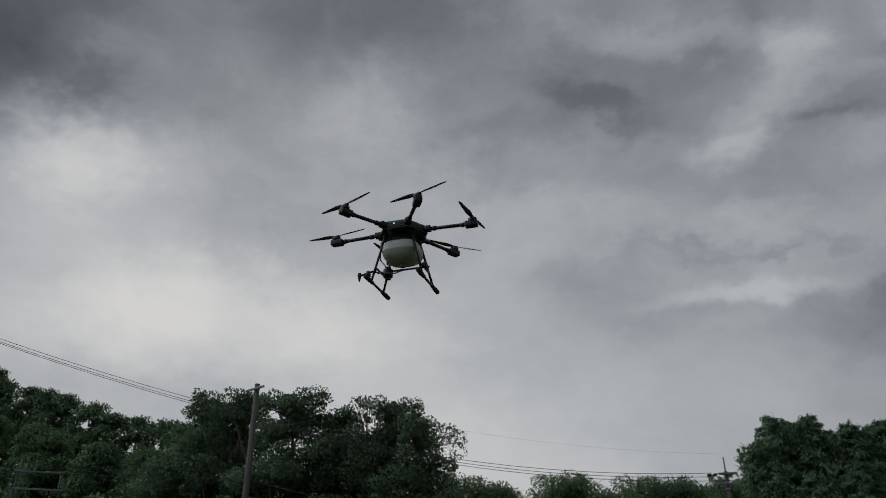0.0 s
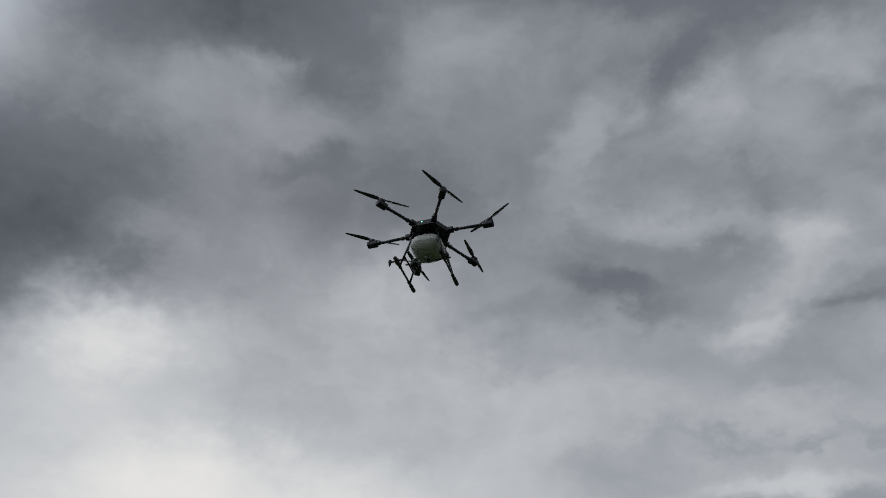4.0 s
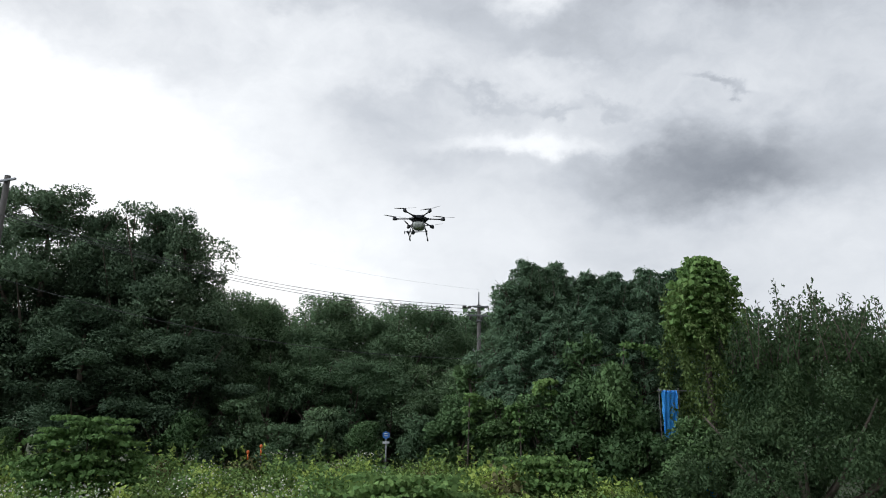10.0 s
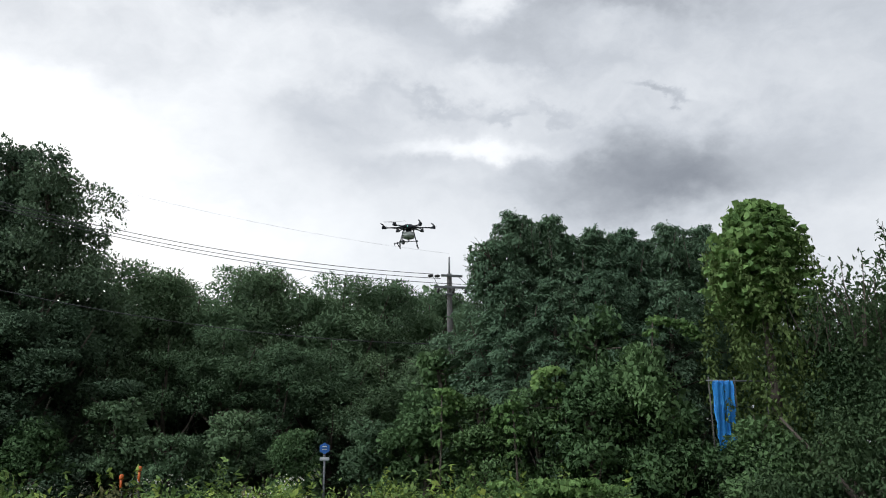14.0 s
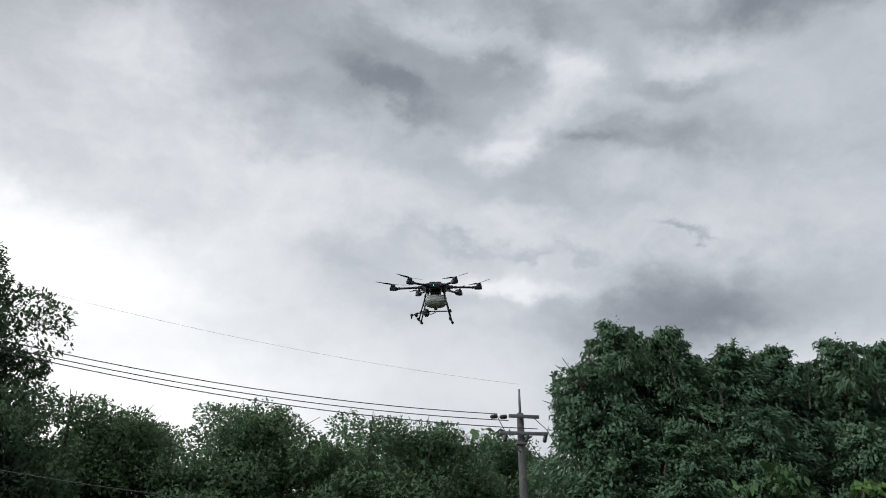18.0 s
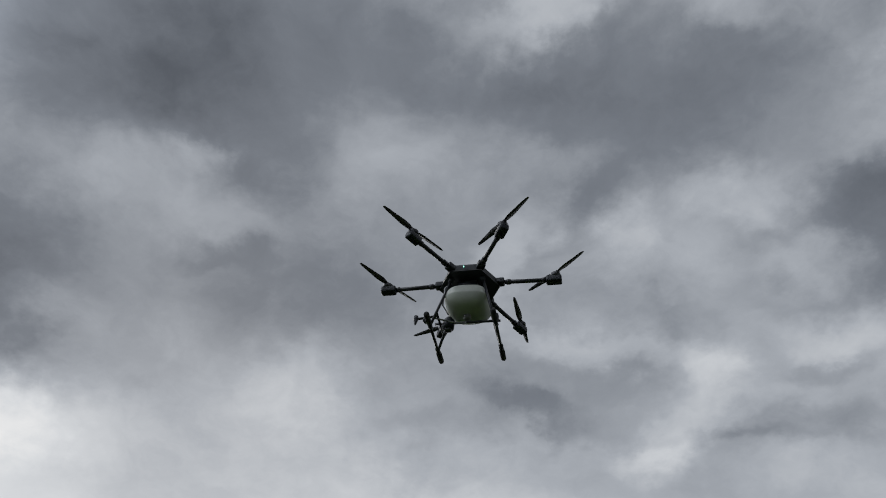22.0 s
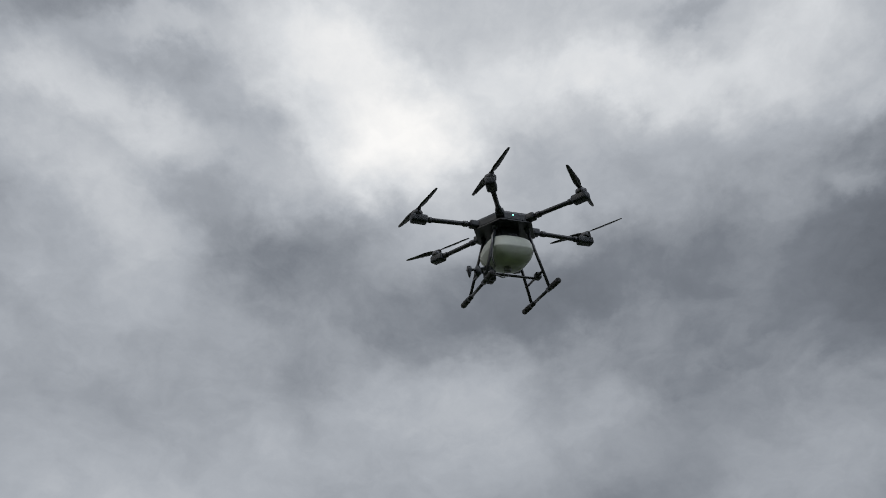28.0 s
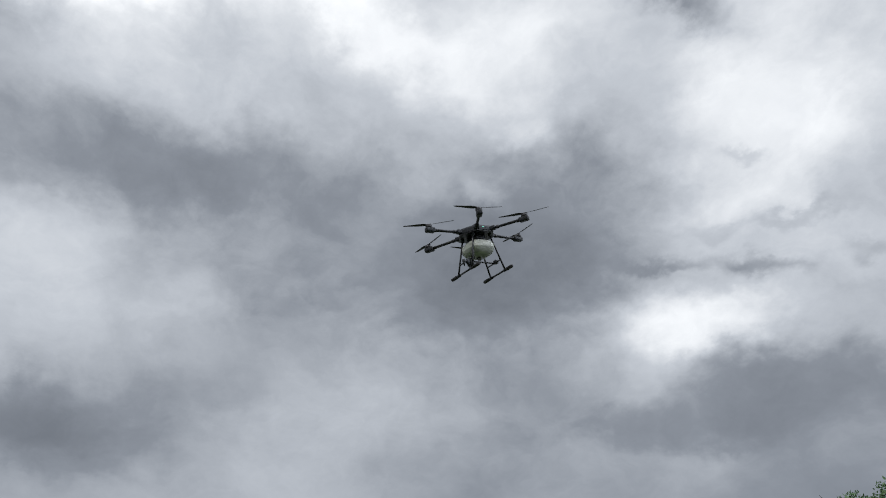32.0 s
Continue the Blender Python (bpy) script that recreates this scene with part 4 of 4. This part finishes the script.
# ---------------------------------------------------------------- poles and wires
def build_pole(x, y, top, lean=0.0, arms=True):
    z = ground_height(x, y)
    h = top - z
    t = thing("utility_pole", pose(x, y, z, 0, lean, 0), "grey concrete utility pole with steel crossarms and insulators" if arms else
              "plain grey concrete utility pole before dark trees", "utility pole", "utility poles")
    part("pole", tube_bm([(0, 0, -0.5), (0, 0, h * 0.5), (0, 0, h)], [0.15, 0.12, 0.085] if arms else [0.19, 0.155, 0.12], 14), M_DARKPOLE if arms else M_CONCRETE, t)
    if arms:
        part("lightning_rod", tube_bm([(0, 0, h - 0.1), (0, 0, h + 0.62)], [0.035, 0.028], 8), M_STEEL, t)
        for dz, lo, hi, rz in ((-0.1, -0.32, 0.46, 8), (-0.52, -0.58, 0.66, 4)):
            arm = part("crossarm", box_bm(hi - lo, 0.08, 0.08, 0.01, ((hi + lo) / 2, 0, 0)), M_STEEL, t, m=pose(0, -0.14, h + dz, 0, 0, rz))
            shed = [(0.025, 0), (0.06, 0.03), (0.045, 0.06), (0.065, 0.09), (0.045, 0.12), (0.06, 0.15), (0.025, 0.19)]
            for k in ((-0.38, -0.62) if lo > -0.4 else (-0.4, 0.14, 0.6)):
                part("insulator", lathe_bm(shed, 10), M_CERAMIC, arm, m=pose(k, -0.03, -0.03, 0, -97, 0) if lo > -0.4 else pose(k, 0, -0.03, 180, 14, 0))
        part("bracket", box_bm(0.26, 0.26, 0.07, 0.01, (0, 0, h - 0.75)), M_STEEL, t)
        for k, (a, b2, c) in enumerate((((0.3, -0.2, h - 0.15), (0.62, -0.2, h - 0.45), (0.95, -0.2, h - 1.1)), ((-0.6, -0.2, h - 0.15), (-0.3, -0.2, h - 0.75), (-0.05, -0.2, h - 1.0)),
                                        ((0.14, -0.2, h - 0.7), (0.4, -0.2, h - 1.1), (0.75, -0.2, h - 1.3)))):
            part("jumper_wire", tube_bm([a, b2, c], 0.011, 5), M_WIRE, t)
    else:
        part("crossarm", box_bm(1.2, 0.09, 0.09, 0.01), M_STEEL, t, m=pose(0, -0.15, h - 0.25, 0, 0, -25))
        for k in (0.35, 0.6):
            part("step_bolt", tube_bm([(0.1, 0, h * k), (0.34, 0, h * k)], 0.014, 6), M_STEEL, t)
        part("number_plate", box_bm(0.16, 0.01, 0.3, 0.0, (0, -0.185, 1.9)), M_WHITE, t)
    return t


build_pole(3.55, 36, 9.35)
build_pole(-17.0, 32, 13.9, 0.8, False)
build_pole(-34.0, 24, 17.9, 0, False)


def wire(a, b, sag, r=0.0115, label="thin black overhead wire between poles"):
    pts = []
    for k in range(25):
        f = k / 24
        p = Vector(a).lerp(Vector(b), f)
        p.z -= sag * 4 * f * (1 - f)
        pts.append(p)
    bm = tube_bm(pts, r, 5)
    me = bpy.data.meshes.new("wire")
    bm.to_mesh(me)
    bm.free()
    me.materials.append(M_WIRE)
    tagged(new("overhead_wire", me), label, "wire", "overhead wires")


for dx, dz in ((-0.6, -0.05), (-0.3, -0.25), (0.5, -0.5)):
    wire((-17.0 + dx * 0.6, 31.9, 12.65 + dz), (3.5 + dx * 0.9, 35.9, 9.35 + dz * 0.8), 0.85)
    wire((-34.0 + dx * 0.6, 23.9, 18.3 + dz), (-17.0 + dx * 0.6, 31.9, 12.65 + dz), 0.35)
wire((-17.0, 32, 13.9), (3.55, 36, 10.1), 0.7, 0.0025, "very thin overhead earth wire")
wire((-17.0, 31.8, 9.6), (3.5, 35.8, 6.8), 0.8, 0.012, "low dark cable before the trees")
wire((-34.0, 23.8, 11.2), (-17.0, 31.8, 9.6), 0.6, 0.012, "low dark cable before the trees")


# ---------------------------------------------------------------- small things by the field
def build_sign():
    x, y = -0.62, 33.0
    z = ground_height(x, y)
    t = thing("road_sign", pose(x, y, z), "small blue route sign with white plate on a grey post", "road sign")
    top = 3.45 - z
    part("post", tube_bm([(0, 0, -0.3), (0, 0, top)], 0.035, 10), M_STEEL, t)
    bm = lathe_bm([(0.165, -0.012), (0.165, 0.012)], 6)
    part("sign_face", bm, M_SIGNBLUE, t, m=pose(0, -0.05, top - 0.12, 90, 30, 0), smooth=False)
    for dz in (0.05, -0.03):
        part("mark", box_bm(0.14, 0.006, 0.03), M_WHITE, t, m=pose(0, -0.068, top - 0.12 + dz))
    part("plate", box_bm(0.28, 0.02, 0.09, 0.004), M_WHITE, t, m=pose(0, -0.05, top - 0.42))


def build_marker(x, y, top):
    z = ground_height(x, y)
    t = thing("marker_post", pose(x, y, z), "slim orange marker post standing in the weeds", "marker post", "orange marker posts")
    part("post", tube_bm([(0, 0, -0.2), (0, 0, top - z)], 0.028, 10), M_DARKPOLE, t)
    part("cap", lathe_bm([(0.04, 0), (0.058, 0.03), (0.058, 0.11), (0.03, 0.14)], 10, (0, 0, top - 0.03 - z)), M_ORANGE, t)
    part("sleeve", lathe_bm([(0.034, 0), (0.034, 0.26)], 10, (0, 0, top - 0.3 - z)), M_ORANGE, t)


def sheet_bm(w, h, folds, seed):
    bm = bmesh.new()
    r = random.Random(seed)
    nx, nz = 14, 18
    grid = [[bm.verts.new((w * (i / nx - 0.5) * (1 + 0.06 * math.sin(j)), 0.06 * math.sin(i * folds + 0.25 * j) + 0.02 * r.uniform(-1, 1),
                           -h * j / nz + 0.03 * math.sin(i * 1.3) * (j / nz))) for i in range(nx + 1)] for j in range(nz + 1)]
    for j in range(nz):
        for i in range(nx):
            bm.faces.new((grid[j][i], grid[j][i + 1], grid[j + 1][i + 1], grid[j + 1][i]))
    bmesh.ops.solidify(bm, geom=bm.faces[:], thickness=0.006)
    return bm


def build_blue_sheet():
    x, y = 10.1, 29.3
    z = ground_height(x, y)
    t = thing("blue_tarp_stand", pose(x, y, z, 0, 0, 6), "bright blue plastic sheet hung on thin steel posts", "tarp")
    for k in (-0.38, 0.4, 1.35):
        part("post", tube_bm([(k, 0.05, -0.3), (k, 0.05, 5.1 - z)], 0.018, 8), M_DARKPOLE, t)
    part("rail", tube_bm([(-0.45, 0.05, 5.0 - z), (1.4, 0.05, 5.0 - z)], 0.022, 8), M_STEEL, t)
    part("sheet", sheet_bm(0.58, 1.85, 1.6, 4), M_BLUE, t, m=pose(0, 0, 5.0 - z))
    part("sheet", sheet_bm(0.8, 2.8, 1.3, 6), M_BLUE, t, m=pose(1.3, 0.1, 3.0 - z))


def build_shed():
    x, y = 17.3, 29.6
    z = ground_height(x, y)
    t = thing("low_siding_wall", pose(x, y, z, 0, 0, -4), "low wall of weathered beige horizontal siding boards, tree shade put into the paint", "wall")
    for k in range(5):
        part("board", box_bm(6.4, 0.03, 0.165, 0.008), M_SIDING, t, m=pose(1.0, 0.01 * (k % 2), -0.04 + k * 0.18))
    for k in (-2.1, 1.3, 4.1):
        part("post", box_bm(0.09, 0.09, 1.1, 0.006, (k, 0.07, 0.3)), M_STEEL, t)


def build_rack():
    x, y = -28.3, 32.6
    z = ground_height(x, y)
    t = thing("steel_rack", pose(x, y, z, 0, 0, 38), "weathered steel rack of slanting posts with two rails", "rack")
    h = 10.7 - z
    part("post", tube_bm([(-1.3, 0, -0.4), (-1.0, 0, h - 1.0), (-0.88, 0, h + 0.55)], 0.055, 10), M_DARKPOLE, t)
    part("post", tube_bm([(1.3, 0, -0.4), (1.0, 0, h - 1.0), (0.92, 0, h + 0.1)], 0.05, 10), M_DARKPOLE, t)
    for dz in (0.0, -0.82):
        part("rail", box_bm(2.2, 0.07, 0.09, 0.01, (0, -0.08, h + dz)), M_STEEL, t)
    for dz in (0.1, -0.32, -0.85):
        part("insulator", lathe_bm([(0.04, 0), (0.07, 0.05), (0.04, 0.1), (0.07, 0.15), (0.03, 0.2)], 10, (-1.12, -0.05, h + dz)), M_CERAMIC, t)
    part("brace", tube_bm([(-0.5, 0, h - 0.85), (-0.1, 0, h - 1.9)], 0.03, 8), M_DARKPOLE, t)


build_rack()
build_sign()
build_marker(-5.35, 31.0, 2.82)
build_marker(-5.95, 31.6, 2.6)
build_blue_sheet()
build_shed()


# ---------------------------------------------------------------- the spraying drone
drone = thing("spraying_drone", pose(0, 0, 0), "black six-armed spraying drone with a milky white tank, in flight", "drone")
ARM_R = 0.83
props = []


def build_drone():
    # frame: two hexagon plates and the shell between them
    part("body_shell", lathe_bm([(0.255, -0.06), (0.285, -0.048), (0.285, 0.005), (0.262, 0.035), (0.19, 0.05)], 6), M_SHELL, drone, smooth=False)
    part("bottom_plate", lathe_bm([(0.30, -0.072), (0.30, -0.062)], 6), M_CARBON, drone, smooth=False)
    part("top_cover", box_bm(0.22, 0.28, 0.03, 0.012, (0, 0, 0.06), 3), M_SHELL, drone)
    for k in range(6):
        a = math.radians(60 * k)
        turn = pose(0, 0, 0, 0, 0, 60 * k)
        arm = part("arm", tube_bm([(0.27, 0, -0.015), (ARM_R - 0.03, 0, -0.03)], 0.021, 12), M_CARBON, drone, m=turn)
        part("arm_joint", box_bm(0.09, 0.075, 0.062, 0.012, (0.295, 0, -0.014)), M_SHELL, arm)
        part("clamp", tube_bm([(0.36, 0, -0.018), (0.40, 0, -0.019)], 0.028, 12), M_ALLOY, arm)
        part("clamp", tube_bm([(ARM_R - 0.13, 0, -0.027), (ARM_R - 0.10, 0, -0.028)], 0.027, 12), M_ALLOY, arm)
        part("motor_mount", box_bm(0.15, 0.088, 0.072, 0.02, (ARM_R - 0.015, 0, -0.032), 3), M_SHELL, arm)
        part("motor", lathe_bm([(0.046, 0), (0.05, 0.006), (0.05, 0.034), (0.042, 0.042), (0.016, 0.044), (0.016, 0.046)], 18, (ARM_R, 0, 0.0)), M_ALLOY, arm)
        prop = new("propeller")
        prop.parent = drone
        prop["label"] = "two-bladed black folding propeller"
        props.append((prop, Vector((ARM_R * math.cos(a), ARM_R * math.sin(a), 0.052)), k))
        part("hub", box_bm(0.085, 0.04, 0.018, 0.006), M_ALLOY, prop)
        for s in (0, 180):
            part("blade", blade_bm(), M_BLADE, prop, m=pose(0, 0, 0.004, 0, 0, s))
    # tank
    part("tank", tank_bm(), M_TANK, drone, "milky white plastic spray tank")
    part("tank_cap", lathe_bm([(0.06, 0), (0.065, 0.01), (0.06, 0.03), (0.03, 0.035)], 16, (0, -0.12, -0.185)), M_SHELL, drone)
    part("battery", box_bm(0.19, 0.25, 0.115, 0.02, (0, 0.0, -0.128)), M_SHELL, drone)
    part("tank_drain", lathe_bm([(0.03, 0), (0.036, 0.015), (0.036, 0.03), (0.03, 0.05)], 14, (0.0, 0, -0.452)), M_HOSE, drone)
    # landing gear
    for sx in (-1, 1):
        skid = part("skid", tube_bm([(sx * 0.30, -0.36, -0.66), (sx * 0.30, 0.36, -0.66)], 0.014, 10), M_CARBON, drone)
        for y0, y1 in ((-0.37, -0.22), (0.22, 0.37)):
            part("foam_sleeve", tube_bm([(sx * 0.30, y0, -0.66), (sx * 0.30, y0 + 0.01, -0.66), (sx * 0.30, y1 - 0.01, -0.66), (sx * 0.30, y1, -0.66)],
                                        [0.021, 0.026, 0.026, 0.021], 12), M_FOAM, skid)
        for sy in (-1, 1):
            leg = part("leg", tube_bm([(sx * 0.145, sy * 0.145, -0.06), (sx * 0.30, sy * 0.19, -0.66)], 0.0135, 10), M_CARBON, drone)
            part("leg_socket", tube_bm([(sx * 0.145, sy * 0.145, -0.05), (sx * 0.162, sy * 0.15, -0.12)], 0.024, 10), M_SHELL, leg)
            part("skid_tee", tube_bm([(sx * 0.30, sy * 0.19 - 0.04, -0.66), (sx * 0.30, sy * 0.19 + 0.04, -0.66)], 0.022, 10), M_SHELL, leg)
        part("side_brace", tube_bm([(sx * 0.258, -0.176, -0.49), (sx * 0.258, 0.176, -0.49)], 0.011, 8), M_CARBON, drone)
    part("cross_brace", tube_bm([(-0.31, 0.02, -0.475), (0.31, 0.02, -0.475)], 0.012, 8), M_CARBON, drone)
    part("radio_box", box_bm(0.05, 0.07, 0.06, 0.01, (0.275, -0.03, -0.475)), M_SHELL, drone)
    # spray gear
    pump = part("pump", lathe_bm([(0.035, -0.06), (0.055, -0.05), (0.058, 0.03), (0.04, 0.05), (0.03, 0.07)], 14, (-0.175, 0.0, -0.5)), M_SHELL, drone)
    part("pump_head", box_bm(0.06, 0.055, 0.035, 0.01, (-0.175, 0.0, -0.565)), M_ALLOY, pump)
    boom = part("spray_boom", tube_bm([(-0.26, -0.14, -0.51), (-0.46, -0.2, -0.585)], 0.012, 8), M_CARBON, drone)
    part("nozzle", lathe_bm([(0.02, 0.03), (0.024, 0), (0.012, -0.05), (0.006, -0.07)], 10, (-0.44, -0.195, -0.575)), M_SHELL, boom)
    part("nozzle", lathe_bm([(0.02, 0.03), (0.03, 0), (0.034, -0.03), (0.01, -0.06)], 10, (-0.35, -0.165, -0.55)), M_SHELL, boom)
    part("hose", tube_bm([(0.0, -0.02, -0.5), (-0.08, -0.06, -0.54), (-0.2, -0.1, -0.53), (-0.33, -0.16, -0.53)], 0.008, 7), M_HOSE, drone)
    part("hose", tube_bm([(-0.12, -0.12, -0.05), (-0.2, -0.17, -0.2), (-0.21, -0.16, -0.4), (-0.16, -0.1, -0.47)], 0.008, 7), M_HOSE, drone)
    part("status_light", lathe_bm([(0.0055, -0.003), (0.0055, 0.003)], 10), M_LED, drone, "small green status light", m=pose(-0.02, -0.25, -0.01, 90, 0, 0))


def blade_bm():
    bm = bmesh.new()
    rows = []
    for f, chord, rise, twist in ((0.0, 0.03, 0.0, 24), (0.1, 0.05, 0.002, 20), (0.28, 0.06, 0.005, 16), (0.6, 0.045, 0.010, 11), (0.9, 0.032, 0.016, 8), (1.0, 0.018, 0.018, 6)):
        x = 0.03 + 0.35 * f
        c, s = math.cos(math.radians(twist)), math.sin(math.radians(twist))
        ring = []
        for u, h in ((-0.5, 0.0), (-0.1, 0.0035), (0.5, 0.0), (-0.1, -0.0025)):
            ring.append(bm.verts.new((x, chord * u * c - h * s, rise + chord * u * s + h * c)))
        rows.append(ring)
    for a, b in zip(rows, rows[1:]):
        for k in range(4):
            bm.faces.new((a[k], a[(k + 1) % 4], b[(k + 1) % 4], b[k]))
    bm.faces.new(rows[0][::-1])
    bm.faces.new(rows[-1])
    bmesh.ops.recalc_face_normals(bm, faces=bm.faces[:])
    return bm


def tank_bm():
    """Rounded box that narrows to its bottom."""
    bm = bmesh.new()
    rings = []
    sides = 32
    for z, w, d, p in ((-0.175, 0.12, 0.13, 2.4), (-0.18, 0.17, 0.175, 2.8), (-0.195, 0.192, 0.195, 3.2), (-0.235, 0.208, 0.212, 3.6), (-0.285, 0.213, 0.217, 3.6), (-0.292, 0.2155, 0.2195, 3.6),
                       (-0.302, 0.213, 0.217, 3.6), (-0.345, 0.200, 0.204, 3.2), (-0.38, 0.172, 0.176, 2.8), (-0.402, 0.125, 0.13, 2.4), (-0.412, 0.055, 0.055, 2)):
        ring = []
        for k in range(sides):
            a = k * math.tau / sides
            c, s = math.cos(a), math.sin(a)
            ring.append(bm.verts.new((w * math.copysign(abs(c) ** (2 / p), c), d * math.copysign(abs(s) ** (2 / p), s), z)))
        rings.append(ring)
    for a, b in zip(rings, rings[1:]):
        for k in range(sides):
            bm.faces.new((a[k], b[k], b[(k + 1) % sides], a[(k + 1) % sides]))
    bm.faces.new(rings[0])
    bm.faces.new(rings[-1][::-1])
    bmesh.ops.recalc_face_normals(bm, faces=bm.faces[:])
    return bm


build_drone()

# flight: t, x, y, z, turns about x, y, z
FLIGHT = [
    (0, -2.31, 7.55, 7.24, 2.6, 0.9, -2.4),
    (1, -2.30, 7.46, 8.62, 3.4, 0.3, -2.1),
    (2, -2.26, 7.23, 9.83, 4.2, 1.8, -3.7),
    (4.5, -2.27, 7.68, 9.89, -1.2, 1.8, -2.6),
    (5, -2.12, 8.29, 9.82, -1.5, 1.7, -3.4),
    (6, -1.97, 10.42, 10.03, -0.6, 1.4, -2.9),
    (7, -1.56, 13.31, 10.11, -0.7, 2.2, -3.9),
    (8, -0.98, 16.57, 10.10, -2.2, 1.6, -3.7),
    (9, -0.30, 20.63, 10.20, -3.2, 1.1, -3.5),
    (10, 0.47, 25.19, 10.38, -6.3, 1.1, -5.6),
    (11, 1.11, 29.48, 10.32, 7.4, 1.8, -6.7),
    (12, 1.65, 32.27, 10.23, 12.2, -0.3, -4.0),
    (13, 1.82, 33.21, 10.33, 2.6, 1.2, -6.9),
    (14, 1.91, 33.68, 10.39, 7.3, 0.6, -7.9),
    (14.5, 1.91, 33.68, 10.34, 9.4, 0.9, -7.6),
    (17, 1.40, 32.03, 10.43, 12.5, 1.8, -10.6),
    (18, 1.02, 30.64, 10.56, 12.5, 1.1, -9.3),
    (19, 0.54, 28.82, 10.64, 14.0, 1.8, -6.7),
    (20, 0.29, 26.53, 10.72, 17.6, 2.8, -7.0),
    (21, -0.03, 24.11, 10.68, 18.5, 2.5, -5.9),
    (22, -0.39, 21.54, 10.34, 3.4, 5.3, -3.1),
    (23, -0.45, 19.93, 10.22, 17.9, 7.4, -0.6),
    (24, -0.38, 18.71, 10.19, 20.9, 8.8, 0.6),
    (24.5, -0.46, 18.01, 10.03, 21.1, 7.4, 0.8),
    (25, -0.14, 17.34, 9.93, 21.8, 6.7, -2.0),
    (25.5, 0.48, 16.62, 9.82, 22.3, 5.9, -9.9),
    (26, 1.16, 15.81, 9.68, 22.4, 5.1, -19.4),
    (26.5, 1.82, 14.92, 9.51, 22.0, 4.4, -28.9),
    (27, 3.17, 13.29, 9.31, 21.2, 2.0, -43.1),
    (27.5, 4.23, 11.27, 9.22, 20.3, -1.5, -59.8),
    (28, 4.74, 8.90, 9.00, 17.5, -7.3, -76.3),
    (28.5, 4.58, 6.64, 8.69, 15.9, -16.5, -93.6),
    (29, 4.53, 5.13, 8.58, 13.4, -21.0, -98.3),
    (29.5, 4.73, 3.90, 8.72, 12.1, -15.1, -98.0),
    (30, 5.07, 3.03, 9.08, 10.8, -9.0, -97.7),
    (30.5, 5.40, 2.19, 9.39, 11.1, -11.0, -98.7),
    (31, 5.62, 1.59, 9.92, 12.5, -14.3, -99.6),
    (31.5, 6.09, 1.08, 10.38, 12.8, -15.6, -100.0),
    (32, 6.71, 0.89, 11.01, 12.1, -16.1, -100.7),
]


# propellers: seconds and blade angle, arm by arm
SPIN = {
    0: ((0, 82), (1, 138), (2, 136), (4.5, 104), (5, 126), (6, 146), (7, 158), (8, 6), (9, 70), (10, 8), (11, 170), (13, 118), (17, 142), (18, 124), (19, 150), (20, 36), (21, 46), (22, 138), (23, 48), (24, 32), (24.5, 136), (26.5, 62), (27, 170), (28, 124), (29, 100), (30, 52), (31, 138), (32, 92)),
    1: ((0, 44), (1, 96), (2, 58), (4.5, 48), (5, 110), (6, 114), (7, 8), (8, 18), (9, 36), (10, 164), (20, 4), (21, 60), (22, 86), (23, 80), (24, 14), (24.5, 172), (26.5, 74), (27, 162), (30, 120), (32, 174)),
    2: ((0, 78), (5, 40), (8, 122), (9, 96), (10, 70), (20, 4), (21, 76), (22, 156), (23, 70), (26.5, 36), (27, 10), (28, 126), (29, 92), (30, 60), (31, 116), (32, 92)),
    3: ((0, 172), (1, 120), (2, 104), (4.5, 16), (5, 120), (6, 16), (7, 144), (8, 118), (9, 16), (10, 16), (13, 160), (14, 80), (17, 142), (18, 38), (19, 104), (20, 44), (21, 62), (22, 56), (23, 114), (24, 172), (24.5, 166), (26.5, 120), (27, 70), (28, 100), (29, 60), (30, 78), (31, 12), (32, 150)),
    4: ((0, 156), (1, 58), (2, 146), (4.5, 14), (5, 6), (6, 84), (7, 66), (8, 0), (9, 162), (10, 174), (11, 158), (13, 124), (14, 166), (17, 72), (18, 58), (19, 168), (20, 66), (21, 94), (22, 56), (23, 34), (24, 172), (24.5, 12), (26.5, 112), (27, 52), (28, 92), (29, 108), (30, 82), (31, 54), (32, 168)),
    5: ((0, 160), (1, 118), (2, 36), (4.5, 28), (5, 96), (6, 26), (7, 24), (8, 92), (9, 72), (10, 152), (11, 14), (13, 92), (14, 84), (17, 66), (18, 132), (19, 116), (20, 52), (21, 172), (22, 134), (23, 130), (24, 150), (24.5, 52), (26.5, 164), (27, 152), (28, 46), (29, 46), (30, 14), (31, 52), (32, 136)),
}


def spin_rows(place, keys):
    """Whirls in steps under a quarter turn that arrive at each key's blade angle."""
    keys = [(0.0, keys[0][1])] * (keys[0][0] > 0) + list(keys)
    if keys[-1][0] < 32:
        keys.append((32.0, keys[-1][1]))
    rows, a = [], keys[0][1]
    for (t0, a0), (t1, a1) in zip(keys, keys[1:]):
        n = round((t1 - t0) * 10)
        total = (a1 - a) % 180 + 180 * round((66 * n - (a1 - a) % 180) / 180)
        for i in range(n):
            rows.append((t0 + i / 10, a + total * i / n))
        a += total
    rows.append((32.0, a))
    return [(t, Matrix.Translation(place) @ pose(0, 0, 0, 0, 0, q)) for t, q in rows]


def motions():
    walk(drone, [(t, pose(*r)) for t, *r in FLIGHT])
    for prop, place, k in props:
        walk(prop, spin_rows(place, SPIN[k]))


motions()
